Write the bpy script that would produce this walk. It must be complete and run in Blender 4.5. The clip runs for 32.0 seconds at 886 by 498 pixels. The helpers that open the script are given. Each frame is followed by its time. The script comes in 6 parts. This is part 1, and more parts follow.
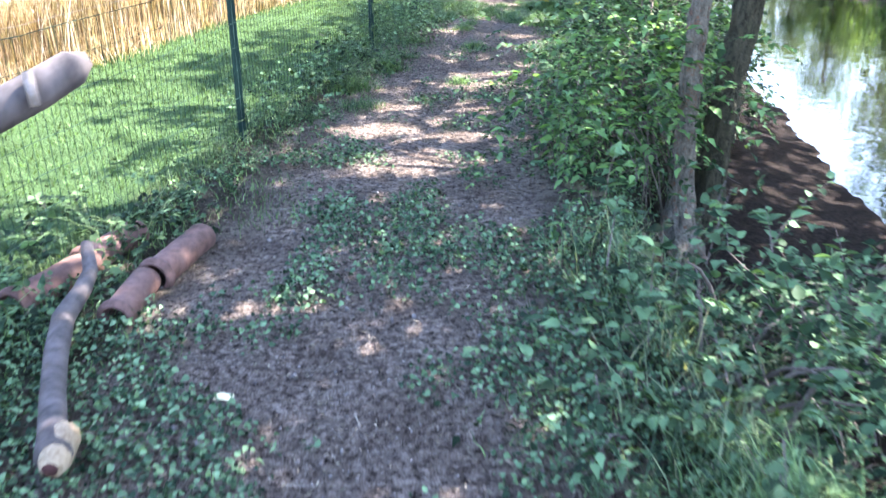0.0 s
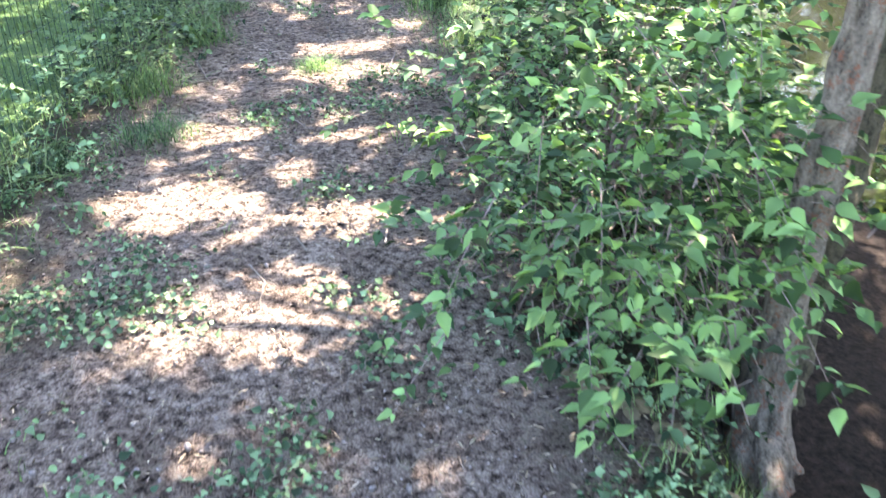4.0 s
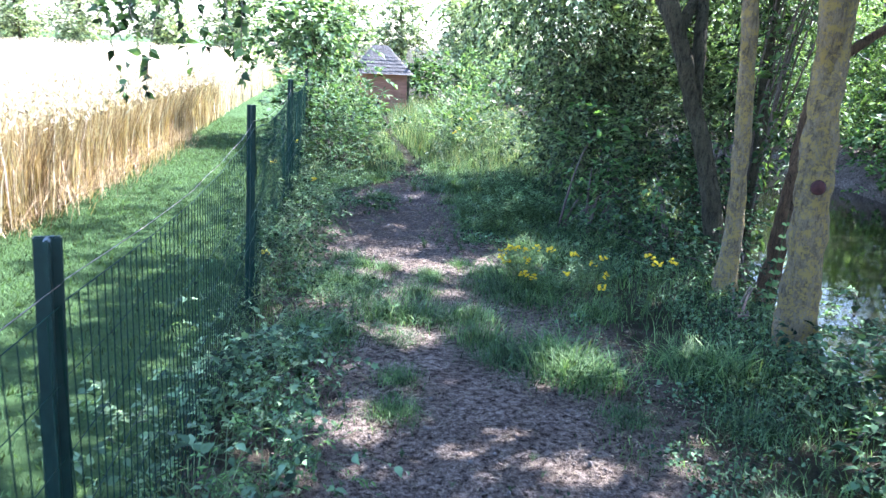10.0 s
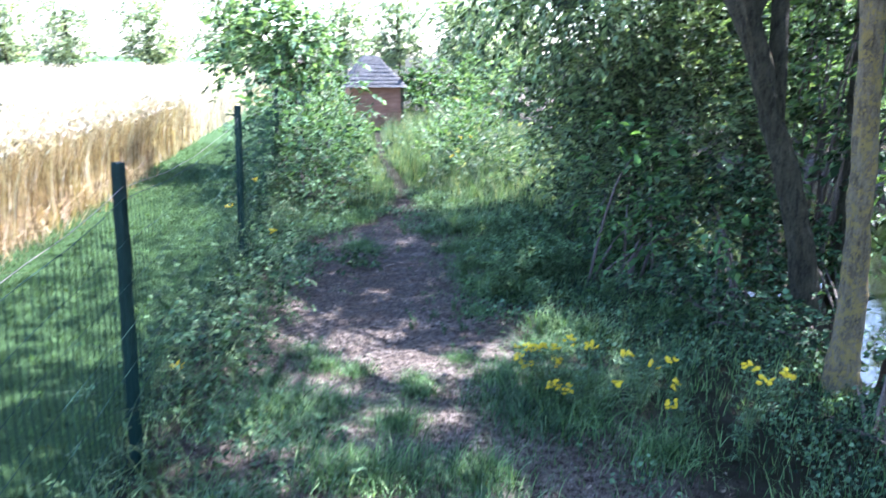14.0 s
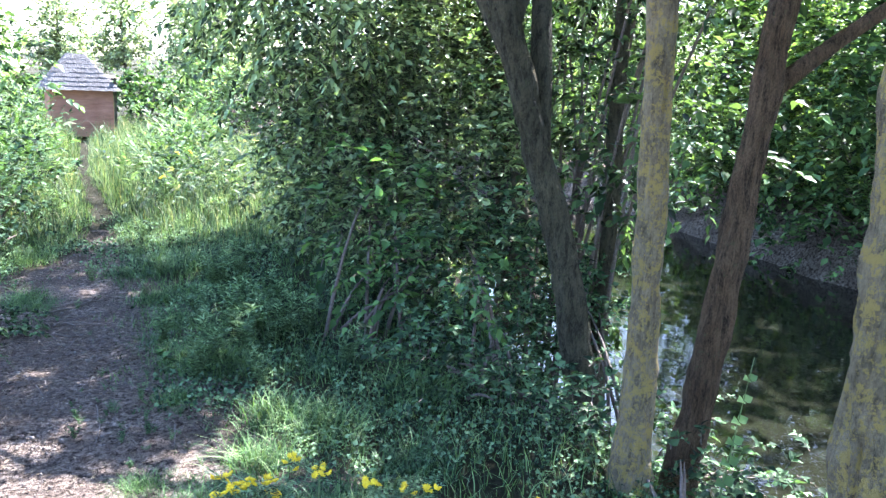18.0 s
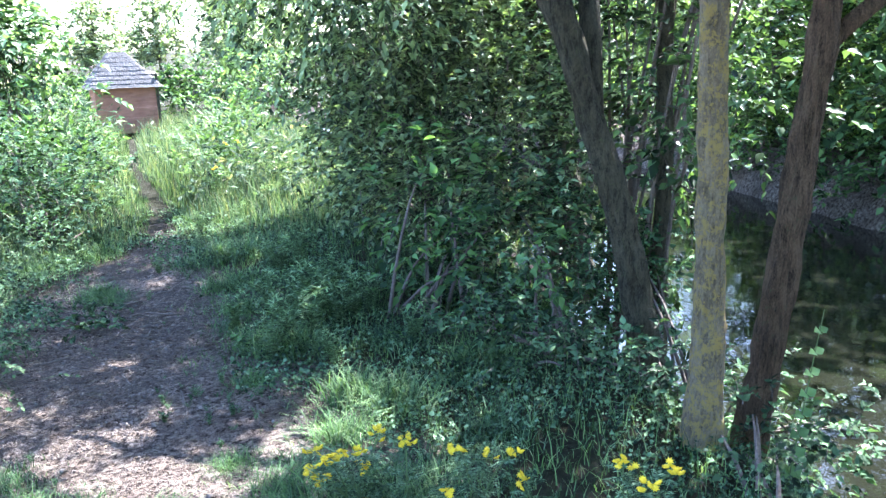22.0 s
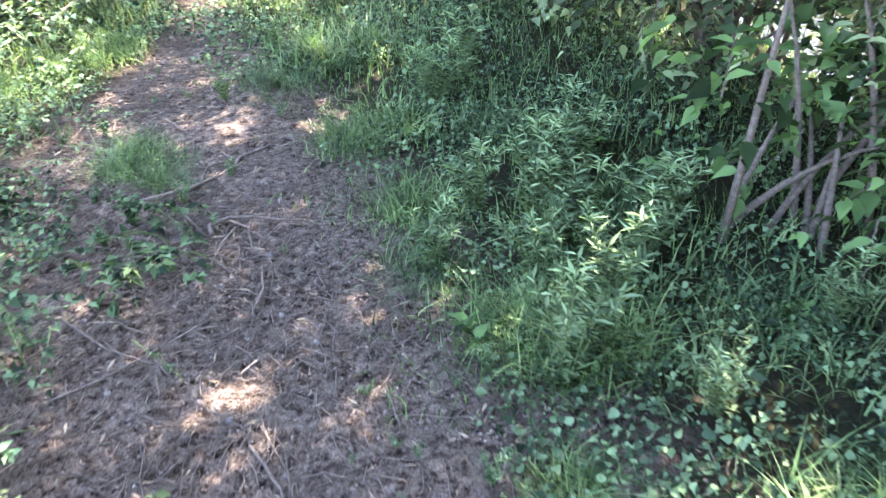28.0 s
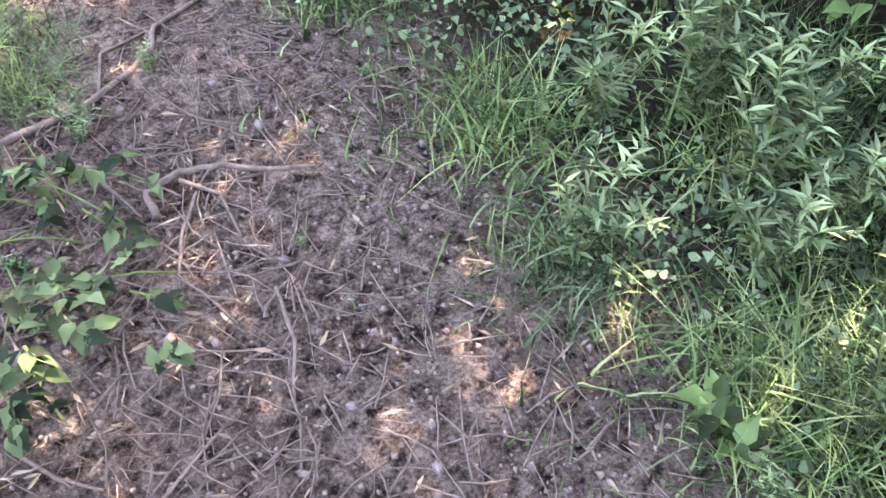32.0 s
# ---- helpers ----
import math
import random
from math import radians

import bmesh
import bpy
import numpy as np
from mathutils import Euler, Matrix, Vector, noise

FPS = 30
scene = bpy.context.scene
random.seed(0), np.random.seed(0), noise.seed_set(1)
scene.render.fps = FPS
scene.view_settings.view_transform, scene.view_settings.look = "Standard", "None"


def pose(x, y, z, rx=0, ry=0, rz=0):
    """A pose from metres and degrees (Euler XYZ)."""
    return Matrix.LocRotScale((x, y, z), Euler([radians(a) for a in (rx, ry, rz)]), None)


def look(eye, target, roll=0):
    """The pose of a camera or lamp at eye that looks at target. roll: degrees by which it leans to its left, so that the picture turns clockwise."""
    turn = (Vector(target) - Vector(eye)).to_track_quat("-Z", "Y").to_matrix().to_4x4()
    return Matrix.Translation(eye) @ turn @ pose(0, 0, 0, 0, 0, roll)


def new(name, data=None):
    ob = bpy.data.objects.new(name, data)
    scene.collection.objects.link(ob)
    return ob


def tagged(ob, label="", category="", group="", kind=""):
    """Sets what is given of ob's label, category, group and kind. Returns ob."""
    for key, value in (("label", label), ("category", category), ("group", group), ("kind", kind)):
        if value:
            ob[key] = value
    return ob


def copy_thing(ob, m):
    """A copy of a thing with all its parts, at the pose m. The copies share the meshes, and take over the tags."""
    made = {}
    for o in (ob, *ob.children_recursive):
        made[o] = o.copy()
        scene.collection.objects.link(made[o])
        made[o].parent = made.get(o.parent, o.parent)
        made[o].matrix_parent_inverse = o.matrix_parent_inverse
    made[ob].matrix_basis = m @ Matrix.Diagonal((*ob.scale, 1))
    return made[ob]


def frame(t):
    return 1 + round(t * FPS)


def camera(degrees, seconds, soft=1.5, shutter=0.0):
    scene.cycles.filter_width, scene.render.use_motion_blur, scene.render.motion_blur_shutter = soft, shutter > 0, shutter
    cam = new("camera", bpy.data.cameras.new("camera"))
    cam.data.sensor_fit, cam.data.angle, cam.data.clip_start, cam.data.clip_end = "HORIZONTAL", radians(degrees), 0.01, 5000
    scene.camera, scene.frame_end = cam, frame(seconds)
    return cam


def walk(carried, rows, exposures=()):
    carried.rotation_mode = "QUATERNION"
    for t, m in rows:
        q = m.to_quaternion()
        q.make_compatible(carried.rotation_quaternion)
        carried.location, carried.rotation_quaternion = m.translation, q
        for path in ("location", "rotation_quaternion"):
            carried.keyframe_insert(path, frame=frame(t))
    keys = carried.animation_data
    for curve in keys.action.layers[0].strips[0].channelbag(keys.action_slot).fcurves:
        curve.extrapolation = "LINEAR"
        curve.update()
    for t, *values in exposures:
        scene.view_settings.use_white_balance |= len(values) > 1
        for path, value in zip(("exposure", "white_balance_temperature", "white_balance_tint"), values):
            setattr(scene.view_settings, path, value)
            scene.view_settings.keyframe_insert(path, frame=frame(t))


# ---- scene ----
cam = camera(56.6, 32.0, 1.4, 0.5)
PATH = [
    (0, (-0.032, 0.013, 1.491), (-0.028, 1.851, 0.702), -1.0),
    (0.5, (-0.088, 0.442, 1.482), (-0.098, 2.291, 0.721), -1.5),
    (1, (-0.132, 0.703, 1.587), (-0.112, 2.560, 0.845), -5.2),
    (1.5, (-0.126, 1.015, 1.559), (-0.190, 2.854, 0.776), -3.6),
    (2, (-0.123, 1.341, 1.523), (-0.287, 3.105, 0.595), -4.3),
    (2.5, (-0.191, 1.740, 1.539), (-0.243, 3.469, 0.534), -4.2),
    (3, (-0.157, 2.021, 1.473), (-0.083, 3.755, 0.478), -5.8),
    (3.5, (-0.094, 2.395, 1.465), (0.272, 4.080, 0.451), -1.1),
    (4, (-0.069, 2.636, 1.539), (0.289, 4.305, 0.497), 1.2),
    (4.5, (-0.261, 2.988, 1.456), (0.159, 4.792, 0.702), -0.6),
    (6.5, (-0.311, 4.910, 1.394), (0.364, 6.626, 0.621), -0.3),
    (7, (-0.230, 5.278, 1.387), (0.486, 7.007, 0.683), 1.3),
    (7.5, (-0.256, 5.533, 1.386), (0.446, 7.277, 0.703), 3.1),
    (8, (-0.296, 5.825, 1.454), (0.413, 7.585, 0.821), 2.5),
    (8.3, (-0.312, 5.955, 1.475), (0.371, 7.735, 0.869), 1.8),
    (8.5, (-0.294, 6.065, 1.462), (0.336, 7.876, 0.893), 1.0),
    (9, (-0.263, 6.378, 1.480), (0.205, 8.262, 1.000), 2.2),
    (9.5, (-0.296, 6.657, 1.478), (0.151, 8.551, 1.016), 4.1),
    (10, (-0.321, 6.927, 1.567), (0.139, 8.814, 1.091), 2.8),
    (10.5, (-0.218, 7.201, 1.538), (0.262, 9.073, 1.022), 2.4),
    (11, (-0.123, 7.438, 1.549), (0.325, 9.307, 0.993), 2.7),
    (11.5, (-0.056, 7.693, 1.537), (0.410, 9.569, 1.026), 4.3),
    (12, (-0.031, 7.926, 1.560), (0.525, 9.790, 1.093), 4.2),
    (12.5, (0.015, 8.078, 1.562), (0.580, 9.922, 1.033), 2.6),
    (13, (0.095, 8.258, 1.563), (0.520, 10.148, 1.067), 1.0),
    (13.5, (0.156, 8.429, 1.564), (0.504, 10.336, 1.070), 0.0),
    (14, (0.174, 8.632, 1.582), (0.615, 10.528, 1.121), 0.3),
    (14.5, (0.165, 8.862, 1.602), (0.732, 10.739, 1.212), 0.4),
    (16.5, (0.525, 9.495, 1.580), (1.185, 11.342, 1.192), 2.0),
    (17, (0.532, 9.641, 1.584), (1.363, 11.422, 1.218), 3.3),
    (17.5, (0.619, 9.662, 1.583), (1.536, 11.396, 1.190), 3.2),
    (18, (0.692, 9.670, 1.572), (1.699, 11.345, 1.147), 2.8),
    (18.5, (0.686, 9.668, 1.574), (1.657, 11.360, 1.132), 2.4),
    (19, (0.651, 9.675, 1.581), (1.453, 11.458, 1.161), 1.8),
    (19.5, (0.618, 9.661, 1.574), (1.323, 11.486, 1.157), 1.5),
    (20, (0.614, 9.682, 1.565), (1.268, 11.518, 1.115), 1.8),
    (20.5, (0.601, 9.688, 1.567), (1.282, 11.510, 1.104), 2.2),
    (21, (0.575, 9.687, 1.564), (1.354, 11.470, 1.102), 2.4),
    (21.5, (0.540, 9.669, 1.565), (1.421, 11.402, 1.096), 1.4),
    (22, (0.569, 9.648, 1.587), (1.483, 11.359, 1.100), -1.3),
    (22.5, (0.608, 9.639, 1.577), (1.482, 11.364, 1.066), -3.0),
    (23, (0.718, 9.692, 1.561), (1.405, 11.467, 0.948), -3.0),
    (23.5, (0.800, 9.829, 1.523), (1.169, 11.646, 0.772), -3.8),
    (24, (0.734, 10.104, 1.491), (0.986, 11.918, 0.688), -3.7),
    (24.5, (0.612, 10.410, 1.525), (0.881, 12.214, 0.706), -4.4),
    (25, (0.632, 10.636, 1.511), (0.867, 12.446, 0.692), -4.8),
    (25.5, (0.635, 10.936, 1.493), (0.827, 12.749, 0.671), -3.3),
    (26, (0.580, 11.318, 1.476), (0.870, 13.122, 0.662), -1.9),
    (26.5, (0.595, 11.599, 1.467), (1.139, 13.303, 0.571), 0.2),
    (28.5, (0.804, 12.776, 1.343), (1.635, 14.184, 0.192), -1.0),
    (29, (0.886, 13.047, 1.286), (1.758, 14.417, 0.119), -0.7),
    (29.5, (0.906, 13.255, 1.259), (1.775, 14.607, 0.069), -1.5),
    (30, (0.887, 13.549, 1.260), (1.750, 14.829, -0.010), -4.2),
    (30.5, (0.878, 13.699, 1.184), (1.724, 14.792, -0.262), -1.6),
    (31, (0.879, 13.733, 1.105), (1.713, 14.650, -0.464), 3.5),
    (31.5, (0.888, 13.723, 1.099), (1.727, 14.587, -0.498), 5.2),
    (32, (0.885, 13.735, 1.107), (1.721, 14.620, -0.480), 4.7),
]
walk(cam, [(t, look(eye, target, roll)) for t, eye, target, roll in PATH],
     ((0.0, 3.55, 6000, 20), (2.0, 3.5, 5400, 19), (3.0, 3.85, 6600, 19), (4.0, 4.15, 6900, 20), (4.5, 3.8, 6600, 18), (7.0, 3.35, 6000, 16), (8.0, 3.3, 5700, 18), (9.0, 3.05, 5500, 19), (14.0, 2.97, 5200, 21), (17.0, 2.93, 5500, 20), (18.2, 3.35, 5600, 19), (20.0, 3.3, 5500, 18), (23.0, 3.35, 5400, 17),
      (26.0, 3.45, 5300, 18), (29.0, 4.65, 7600, 28), (30.5, 4.7, 7900, 33), (32.0, 4.65, 8100, 38)))

# ---- world, sun ----
SUN_DIR = Vector((0.62, 0.34, 0.98)).normalized()
world = bpy.data.worlds.new("world")
scene.world = world
world.use_nodes = True
wn = world.node_tree.nodes
sky = wn.new("ShaderNodeTexSky")
sky.sky_type = "NISHITA"
sky.sun_disc = False
sky.sun_elevation = math.asin(SUN_DIR.z)
sky.sun_rotation = math.atan2(SUN_DIR.x, SUN_DIR.y)
world.node_tree.links.new(sky.outputs[0], wn["Background"].inputs[0])
wn["Background"].inputs[1].default_value = 0.12
sun = new("sun", bpy.data.lights.new("sun", "SUN"))
sun.data.energy, sun.data.angle, sun.data.color = 5.0, radians(0.6), (1.0, 0.93, 0.82)
sun.matrix_world = look(SUN_DIR * 50, (0, 0, 0))

# ---- materials ----
def node_mat(name):
    m = bpy.data.materials.new(name)
    m.use_nodes = True
    nt = m.node_tree
    return m, nt, nt.nodes, nt.nodes["Principled BSDF"]


def link(nt, a, b):
    nt.links.new(a, b)


def tex_noise(nt, scale, detail=4.0, rough=0.6, stretch=None, kind="Object"):
    n = nt.nodes.new("ShaderNodeTexNoise")
    n.inputs["Scale"].default_value, n.inputs["Detail"].default_value, n.inputs["Roughness"].default_value = scale, detail, rough
    co = nt.nodes.new("ShaderNodeTexCoord")
    src = co.outputs[kind]
    if stretch:
        mp = nt.nodes.new("ShaderNodeMapping")
        mp.inputs["Scale"].default_value = stretch
        link(nt, src, mp.inputs[0])
        src = mp.outputs[0]
    link(nt, src, n.inputs["Vector"])
    return n.outputs["Fac"]


def ramp(nt, fac, *stops):
    r = nt.nodes.new("ShaderNodeValToRGB")
    el = r.color_ramp.elements
    while len(el) < len(stops):
        el.new(0.5)
    for e, (p, c) in zip(el, stops):
        e.position, e.color = p, (*c, 1)
    link(nt, fac, r.inputs[0])
    return r.outputs[0]


def mix(nt, fac, a, b, mode="MIX"):
    n = nt.nodes.new("ShaderNodeMix")
    n.data_type, n.blend_type = "RGBA", mode
    for sock, v in ((n.inputs[0], fac), (n.inputs[6], a), (n.inputs[7], b)):
        if isinstance(v, (int, float)):
            sock.default_value = v
        elif isinstance(v, tuple):
            sock.default_value = (*v, 1)
        else:
            link(nt, v, sock)
    return n.outputs[2]


def bump(nt, p, height, strength, dist):
    b = nt.nodes.new("ShaderNodeBump")
    b.inputs["Strength"].default_value, b.inputs["Distance"].default_value = strength, dist
    link(nt, height, b.inputs["Height"])
    link(nt, b.outputs[0], p.inputs["Normal"])


def leaf_mat(name, dark, light, gloss=0.55, through_light=0.4, yellow=None, spec=0.12):
    """Leaves: each blade its own tint, light passes through them."""
    m, nt, nodes, p = node_mat(name)
    g = nodes.new("ShaderNodeNewGeometry")
    stops = [(0.0, tuple(v * 0.25 for v in dark)), (0.3, tuple(v * 0.75 for v in dark)), (0.7, tuple(v * 1.1 for v in light))]
    stops.append((1.0, yellow or tuple(v * 1.6 for v in light)))
    col = ramp(nt, g.outputs["Random Per Island"], *stops)
    big, mid = tex_noise(nt, 1.3, 2.0), tex_noise(nt, 6.0, 2.0)
    col = mix(nt, 1.0, col, ramp(nt, mid, (0.35, (0.62, 0.64, 0.62)), (0.65, (1.25, 1.2, 1.15))), "MULTIPLY")
    col = mix(nt, ramp(nt, big, (0.3, (0.0,) * 3), (0.7, (1.0,) * 3)), mix(nt, 1.0, col, (0.78, 0.82, 0.8), "MULTIPLY"), col)
    hs = nodes.new("ShaderNodeHueSaturation")
    hs.inputs["Saturation"].default_value = 0.91
    link(nt, col, hs.inputs["Color"])
    col = hs.outputs[0]
    link(nt, col, p.inputs["Base Color"])
    p.inputs["Roughness"].default_value = gloss
    p.inputs["Specular IOR Level"].default_value = spec
    tr = nodes.new("ShaderNodeBsdfTranslucent")
    link(nt, mix(nt, 1.0, col, (1.5, 1.6, 0.6), "MULTIPLY"), tr.inputs[0])
    ms = nodes.new("ShaderNodeMixShader")
    ms.inputs[0].default_value = through_light * 0.72
    link(nt, p.outputs[0], ms.inputs[1])
    link(nt, tr.outputs[0], ms.inputs[2])
    link(nt, ms.outputs[0], nodes["Material Output"].inputs[0])
    return m


def bark_mat(name, dark, light, lichen=None, amount=0.5, scale=1.0, long=0.28):
    m, nt, nodes, p = node_mat(name)
    f = tex_noise(nt, 34 * scale, 9, 0.78, (1, 1, long))
    fine = tex_noise(nt, 120 * scale, 5, 0.75, (1, 1, 0.6))
    blotch = tex_noise(nt, 5, 5, 0.7)
    col = ramp(nt, f, (0.4, tuple(v * 0.6 for v in dark)), (0.48, tuple((a + e) / 2 for a, e in zip(dark, light))), (0.6, light))
    col = mix(nt, 0.4, col, ramp(nt, fine, (0.38, dark), (0.62, light)))
    col = mix(nt, ramp(nt, blotch, (0.42, (0,) * 3), (0.6, (0.7,) * 3)), col, mix(nt, 1.0, col, (0.6, 0.58, 0.56), "MULTIPLY"))
    if lichen:
        l1, l2 = tex_noise(nt, 17, 8, 0.8), tex_noise(nt, 60, 6, 0.8)
        both = nodes.new("ShaderNodeMath")
        both.operation = "MULTIPLY_ADD"
        link(nt, l2, both.inputs[0])
        both.inputs[1].default_value = 0.6
        link(nt, l1, both.inputs[2])
        col = mix(nt, ramp(nt, both.outputs[0], (0.92 - 0.14 * amount, (0,) * 3), (0.98 - 0.14 * amount, (0.85,) * 3)), col, lichen)
    link(nt, col, p.inputs["Base Color"])
    p.inputs["Roughness"].default_value = 0.92
    p.inputs["Specular IOR Level"].default_value = 0.2
    hsum = nodes.new("ShaderNodeMath")
    hsum.operation = "ADD"
    link(nt, f, hsum.inputs[0])
    link(nt, fine, hsum.inputs[1])
    bump(nt, p, hsum.outputs[0], 1.0, 0.035)
    return m


def plain_mat(name, a, b, scale=30, rough=0.8, relief=0.3, dist=0.004, stretch=None, spec=0.3):
    m, nt, nodes, p = node_mat(name)
    f = tex_noise(nt, scale, 6, 0.65, stretch)
    g = tex_noise(nt, scale * 0.13, 3, 0.6)
    col = ramp(nt, f, (0.3, a), (0.7, b))
    col = mix(nt, ramp(nt, g, (0.35, (0,) * 3), (0.7, (0.7,) * 3)), col, mix(nt, 1.0, col, (0.65, 0.63, 0.6), "MULTIPLY"))
    link(nt, col, p.inputs["Base Color"])
    p.inputs["Roughness"].default_value = rough
    p.inputs["Specular IOR Level"].default_value = spec
    if relief:
        bump(nt, p, f, relief, dist)
    return m


M_BARK = bark_mat("bark_grey", (0.06, 0.054, 0.036), (0.31, 0.28, 0.2), (0.2, 0.22, 0.15), 0.3)
M_BARK_ASH = bark_mat("bark_lichen", (0.15, 0.12, 0.075), (0.46, 0.375, 0.235), (0.5, 0.37, 0.11), 0.87)
M_BARK_FISSURE = bark_mat("bark_fissured", (0.02, 0.013, 0.008), (0.27, 0.18, 0.105), (0.12, 0.12, 0.06), 0.2, 1.3, 0.16)
M_BARK_DARK = bark_mat("bark_dark", (0.017, 0.016, 0.01), (0.155, 0.14, 0.085), (0.1, 0.11, 0.05), 0.2)
M_BARK_RED = bark_mat("bark_peeling", (0.045, 0.038, 0.026), (0.42, 0.37, 0.29), (0.27, 0.11, 0.06), 0.45)
M_LEAF_TREE = leaf_mat("leaf_tree", (0.036, 0.075, 0.028), (0.1, 0.175, 0.062), 0.4, 0.35)
M_LEAF_WILLOW = leaf_mat("leaf_willow", (0.07, 0.115, 0.055), (0.22, 0.3, 0.15), 0.55, 0.38)
M_LEAF_WOOD = leaf_mat("leaf_wood", (0.06, 0.115, 0.035), (0.16, 0.25, 0.08), 0.6, 0.6)
M_LEAF_NETTLE = leaf_mat("leaf_nettle", (0.04, 0.088, 0.04), (0.1, 0.185, 0.085), 0.7, 0.28)
M_LEAF_PALE = leaf_mat("leaf_pale", (0.1, 0.18, 0.085), (0.2, 0.31, 0.155), 0.65, 0.38)
M_LEAF_BRAMBLE = leaf_mat("leaf_bramble", (0.038, 0.092, 0.042), (0.105, 0.2, 0.09), 0.68, 0.32)
M_LEAF_HAZEL = leaf_mat("leaf_hazel", (0.06, 0.135, 0.045), (0.13, 0.25, 0.08), 0.6, 0.45)
M_LEAF_WEED = leaf_mat("leaf_weed", (0.08, 0.15, 0.08), (0.16, 0.26, 0.14), 0.65, 0.35)
# darkened leaf green: deep shade by fence and trunks is in the colour
M_LEAF_SHADED = leaf_mat("leaf_shaded", (0.022, 0.052, 0.022), (0.07, 0.125, 0.05), 0.7, 0.2)
M_LEAF_IVY = leaf_mat("leaf_ivy", (0.05, 0.105, 0.055), (0.13, 0.22, 0.11), 0.65, 0.25)
M_LEAF_SHRUB = leaf_mat("leaf_shrub", (0.06, 0.13, 0.045), (0.13, 0.23, 0.08), 0.6, 0.34)
# distance haze is mixed into this leaf colour
M_LEAF_HAZED = leaf_mat("leaf_hazed", (0.2, 0.27, 0.18), (0.36, 0.43, 0.3), 0.6, 0.55)
M_GRASS = leaf_mat("grass_blade", (0.07, 0.155, 0.055), (0.165, 0.29, 0.1), 0.55, 0.35, (0.25, 0.34, 0.15))
M_GRASS_DEEP = leaf_mat("grass_deep", (0.04, 0.1, 0.04), (0.1, 0.19, 0.085), 0.5, 0.35, (0.18, 0.25, 0.13))
M_GRASS_TALL = leaf_mat("grass_tall", (0.07, 0.13, 0.075), (0.16, 0.24, 0.14), 0.5, 0.4, (0.3, 0.29, 0.17))
M_LAWN = leaf_mat("lawn_blade", (0.08, 0.13, 0.05), (0.085, 0.155, 0.058), 0.8, 0.35, None, 0.08)
M_WHEAT = leaf_mat("wheat_straw", (0.22, 0.13, 0.065), (0.52, 0.365, 0.21), 0.6, 0.25, (0.72, 0.58, 0.41))
M_DRYLEAF = leaf_mat("dry_leaf", (0.09, 0.065, 0.045), (0.24, 0.18, 0.12), 0.7, 0.1, (0.34, 0.29, 0.2))
M_STRAW = leaf_mat("dry_straw", (0.14, 0.11, 0.085), (0.3, 0.25, 0.19), 0.7, 0.05, (0.46, 0.39, 0.3))
M_FLOWER = plain_mat("yellow_petal", (0.75, 0.52, 0.01), (0.85, 0.68, 0.03), 200, 0.6, 0.2, 0.001)
M_STEM = plain_mat("green_stem", (0.07, 0.12, 0.035), (0.12, 0.18, 0.06), 60, 0.6, 0.2, 0.002)
M_TWIG = plain_mat("twig_bark", (0.075, 0.058, 0.046), (0.2, 0.165, 0.135), 80, 0.85, 0.5, 0.003)
M_POST = plain_mat("green_post_paint", (0.006, 0.026, 0.022), (0.014, 0.045, 0.038), 25, 0.5, 0.15, 0.002)
M_WIRE = plain_mat("green_wire", (0.008, 0.03, 0.022), (0.016, 0.048, 0.036), 40, 0.7, 0.0, 0.004, None, 0.1)
M_STEEL_WIRE = plain_mat("rusty_wire", (0.12, 0.1, 0.08), (0.25, 0.22, 0.2), 60, 0.55, 0.1, 0.001)
M_CLAY = plain_mat("clay_pipe", (0.075, 0.04, 0.031), (0.22, 0.125, 0.1), 18, 0.75, 0.4, 0.004)
M_GREYWOOD = plain_mat("weathered_wood", (0.042, 0.036, 0.034), (0.14, 0.12, 0.112), 20, 0.85, 0.6, 0.006, (1, 1, 0.2))
M_CUTWOOD = plain_mat("broken_wood", (0.2, 0.14, 0.08), (0.5, 0.4, 0.27), 40, 0.8, 0.5, 0.005)
M_ROTWOOD = plain_mat("rotten_wood", (0.03, 0.012, 0.012), (0.09, 0.035, 0.03), 40, 0.9, 0.5, 0.005)
M_SHED = plain_mat("shed_board", (0.26, 0.12, 0.075), (0.42, 0.21, 0.14), 12, 0.8, 0.4, 0.004, (0.2, 1, 1))
M_ROOF = plain_mat("roof_thatch", (0.06, 0.058, 0.056), (0.17, 0.165, 0.16), 22, 0.95, 0.7, 0.03, (1, 1, 0.3), 0.1)
M_STONE = plain_mat("mossy_stone", (0.05, 0.045, 0.025), (0.2, 0.16, 0.09), 14, 0.85, 0.7, 0.02)
M_PAPER = plain_mat("pale_scrap", (0.7, 0.6, 0.3), (0.85, 0.78, 0.5), 60, 0.6, 0.2, 0.001)
M_EAR = leaf_mat("wheat_ear", (0.6, 0.47, 0.34), (0.78, 0.68, 0.56), 0.7, 0.2, (0.86, 0.8, 0.72))
M_CROP = plain_mat("ripe_crop", (0.5, 0.41, 0.31), (0.72, 0.63, 0.52), 8, 0.9, 0.6, 0.05)
M_CLOD = plain_mat("earth_clod", (0.045, 0.035, 0.03), (0.3, 0.25, 0.215), 40, 0.95, 0.0)
M_PEBBLE = plain_mat("pebble", (0.1, 0.085, 0.075), (0.26, 0.23, 0.21), 30, 0.8, 0.3, 0.003)

